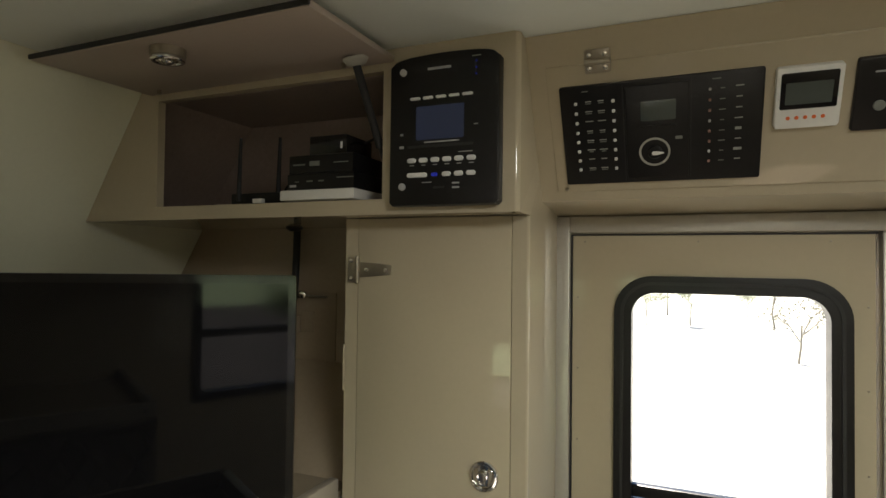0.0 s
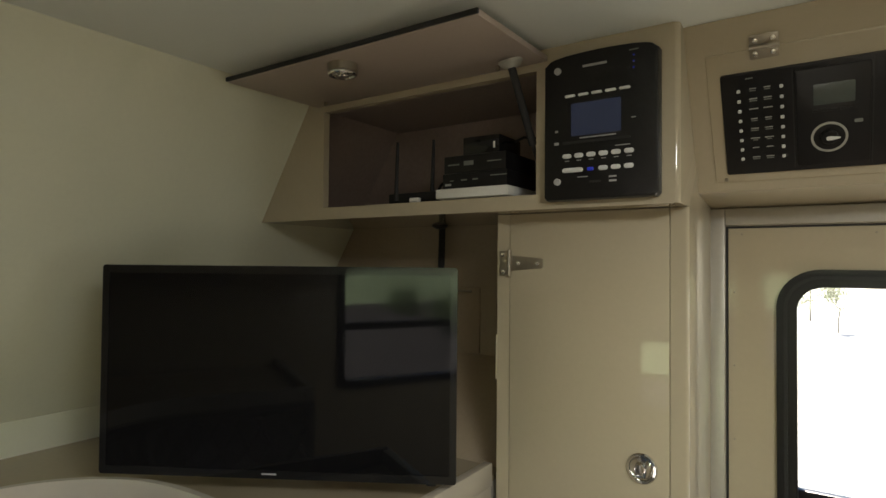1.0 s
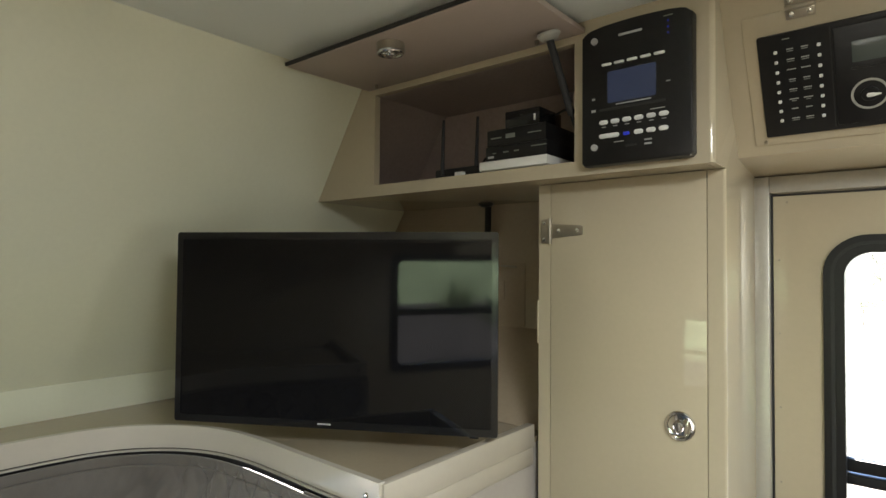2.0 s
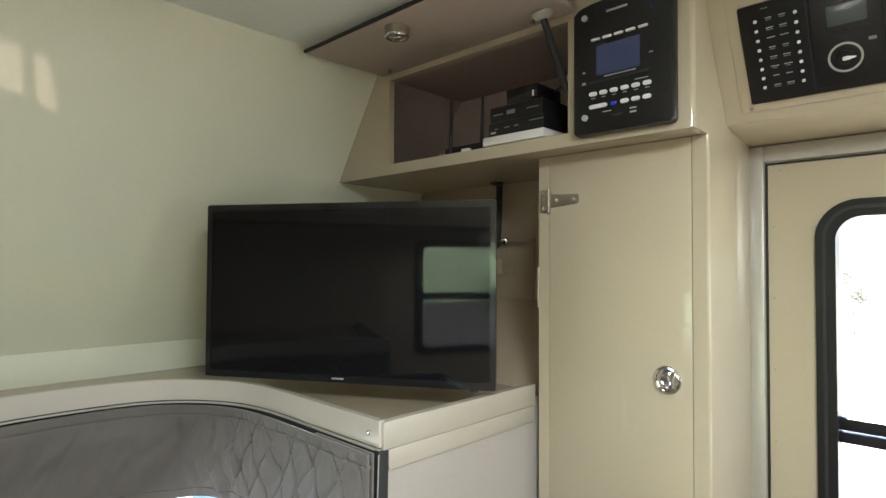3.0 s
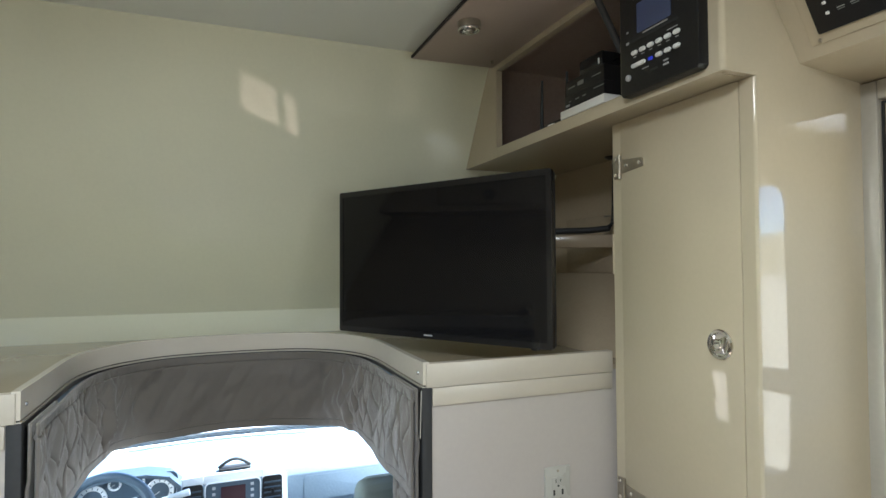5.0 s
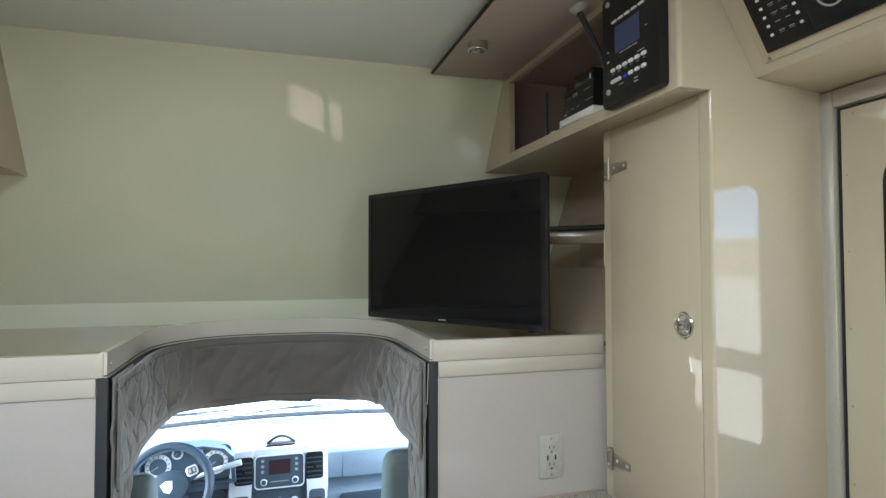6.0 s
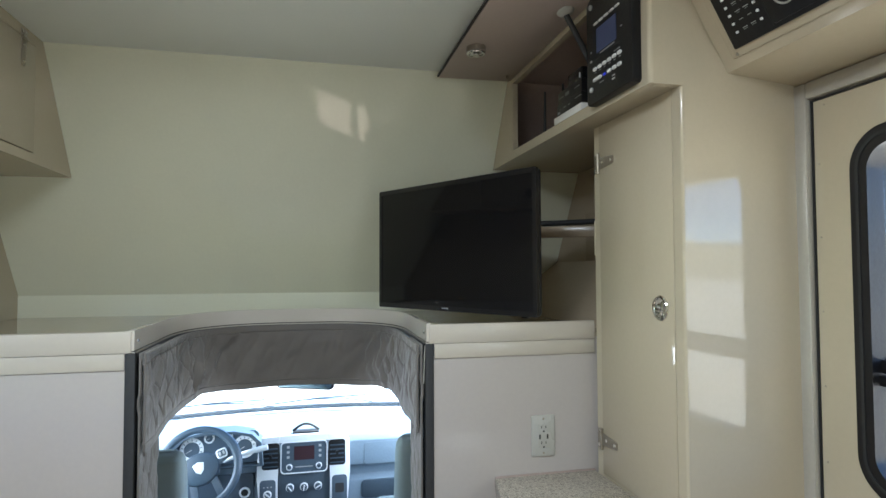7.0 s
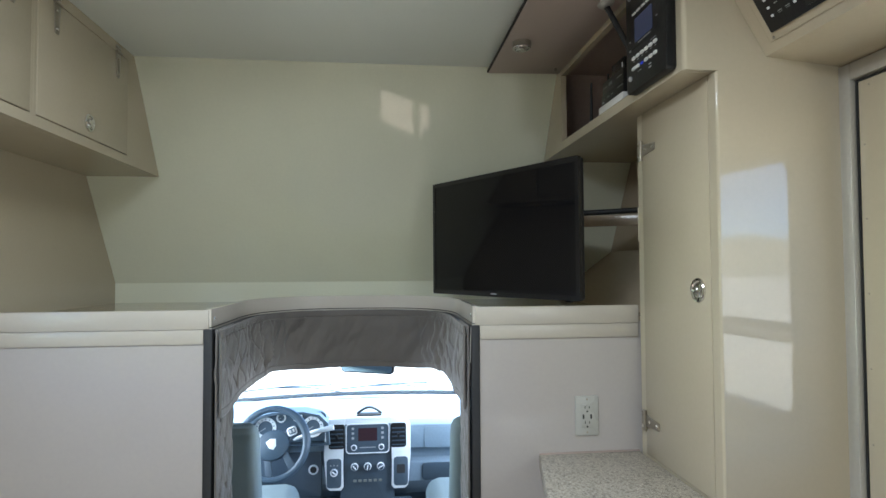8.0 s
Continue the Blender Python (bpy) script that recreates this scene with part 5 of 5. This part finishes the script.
# ---- outdoors ----
def outdoors():
    bm = bmesh.new()
    bmesh.ops.create_grid(bm, x_segments=60, y_segments=60, size=400)
    for v in bm.verts:
        v.co = (v.co.x, v.co.y, -0.95 + 0.25 * noise.noise(v.co * 0.03) * min(1.0, v.co.length / 40))
    solid("ground", bm, SOIL, "pale dry gravel ground reaching to the horizon", "ground", "structure")
    hm = bmesh.new()
    rows = []
    for i in range(121):
        a = radians(-30 + 1.6 * i)
        col = []
        for k, (r, f) in enumerate(((120, -0.2), (150, 0.45), (185, 1.0), (240, 1.15), (330, -0.3))):
            hgt = f * (11 + 6 * noise.noise(Vector((a * 3.1, r * 0.01, 2))) + 2.5 * noise.noise(Vector((a * 14, r * 0.05, 7))))
            col.append(hm.verts.new((r * math.cos(a), r * math.sin(a), -1.0 + hgt)))
        rows.append(col)
    for a, b in zip(rows, rows[1:]):
        for k in range(4):
            hm.faces.new((a[k], a[k + 1], b[k + 1], b[k]))
    solid("hills", hm, HILL, "low dry hills on the horizon", "hills", "structure")
    def slope(profile):
        bm = bmesh.new()
        rows = []
        for i in range(61):
            x = -40 + 1.5 * i
            rows.append([bm.verts.new((x, y, -1.1 + h * (1 + 0.12 * noise.noise(Vector((x * 0.12, y * 0.1, 4)))))) for y, h in profile])
        for a, b in zip(rows, rows[1:]):
            for k in range(len(profile) - 1):
                bm.faces.new((a[k], a[k + 1], b[k + 1], b[k]))
        return bm
    solid("earth_bank", slope(((-9, 0.0), (-11, 0.6), (-13, 1.85))), EARTH, "dark bare earth at the foot of the bank", "bank", "structure")
    solid("grass_bank", slope(((-13, 1.85), (-17, 3.4), (-23, 5.0), (-32, 6.5), (-45, 4.0))), GRASS, "pale green grassy bank above bare earth", "bank", "structure")
    th = thing("truck_bonnet", (-3.4, MID, 0.3), "white truck bonnet ahead of the windscreen", "vehicle part")
    part("bonnet", prism([(-2.93, 0.50), (-3.25, 0.535), (-3.8, 0.50), (-4.15, 0.40), (-4.2, 0.0), (-2.93, 0.0)], "y", -0.70, 1.04, 0.05, 4), TRUCKW, th)
    part("cowl", tube([(-2.955 - 0.16 * (1 - ((y - MID) / 0.95) ** 2), y, 0.548) for y in (MID - 0.95 + 0.1 * k for k in range(20))], 0.016, 10), RUBBER, th)

    def tree(x, y, h, spread, leaves, leaf_mat, label, rnd):
        g = -0.95 if y > -15 else 3.5
        t = thing("tree", (x, y, g), label, "tree", "trees outside")
        bm = bmesh.new()
        tips = []

        def limb(p, d, length, r, depth):
            mid = p + d * length * 0.5 + Vector((rnd.uniform(-1, 1), rnd.uniform(-1, 1), 0)) * length * 0.07
            q = p + d * length
            add_tube(bm, [p, mid, q], r, 6, 0.6)
            if depth == 0:
                tips.append(q)
                return
            for _ in range(3 if depth > 1 else 4):
                nd = (d + Vector((rnd.uniform(-1, 1), rnd.uniform(-1, 1), rnd.uniform(-0.25, 0.7))) * spread).normalized()
                limb(p + d * length * rnd.uniform(0.55, 1.0), nd, length * rnd.uniform(0.55, 0.75), r * 0.55, depth - 1)
            tips.append(q)
        limb(Vector((x, y, g - 0.1)), Vector((rnd.uniform(-0.1, 0.1), 0, 1)).normalized(), h * 0.38, h * (0.022 if leaf_mat is LEAF else 0.012), 3)
        part("trunk", bm, BARK if leaf_mat is LEAF else DRYBARK, t)
        if leaves:
            lv, lf = [], []
            for i in range(leaves):
                c = rnd.choice(tips) + Vector((rnd.gauss(0, 1), rnd.gauss(0, 1), rnd.gauss(0, 0.8))) * h * 0.06
                a = Vector((rnd.gauss(0, 1), rnd.gauss(0, 1), rnd.gauss(0, 1))).normalized() * h * 0.018
                b = a.orthogonal().normalized() * h * 0.011
                k = len(lv)
                lv += [c - a, c + b, c + a, c - b]
                lf.append((k, k + 1, k + 2, k + 3))
            me = bpy.data.meshes.new("crown")
            me.from_pydata([tuple(v) for v in lv], [], lf)
            me.materials.append(leaf_mat)
            cr = new("crown", me)
            cr.parent = t
            cr.matrix_parent_inverse = t.matrix_basis.inverted()

    rnd = random.Random(7)
    for i in range(4):
        tree(-7.5 + i * 4.6 + rnd.uniform(-0.6, 0.6), -21.5 - rnd.uniform(0, 3.5), rnd.uniform(5.0, 7.0), 0.75, 2600, LEAF, "leafy green tree beside the parked vehicle", rnd)
    for i in range(2):
        tree(-9.5 + i * 15 + rnd.uniform(-0.3, 0.3), -11.5 - rnd.uniform(0, 1.5), rnd.uniform(2.4, 3.2), 1.15, 1700, LEAF, "dense green shrub beside the parked vehicle", rnd)
    for x, y, h in ((-1.6, 27, 2.4), (0.2, 28, 2.9), (-3.6, 26.5, 2.6), (6.8, 28, 2.7), (2.9, 33, 2.2), (-6.5, 29, 2.8), (9.5, 27, 2.5)):
        tree(x, y, h, 1.15, 700, SCRUB, "low dry shrub on the gravel flat", rnd)
    for x, y, h in ((2.9, 18.6, 3.1), (3.7, 17.4, 3.5)):
        tree(x, y, h, 1.15, 200, SCRUB, "nearly bare tree with forked branches", rnd)
    for i in range(7):
        tree(-14 + i * 4.6 + rnd.uniform(-1, 1), 24 + rnd.uniform(0, 9), rnd.uniform(3.2, 5.0), 0.8, 160 if i % 2 else 420, SCRUB, "sparse dry tree on the gravel flat", rnd)


outdoors()
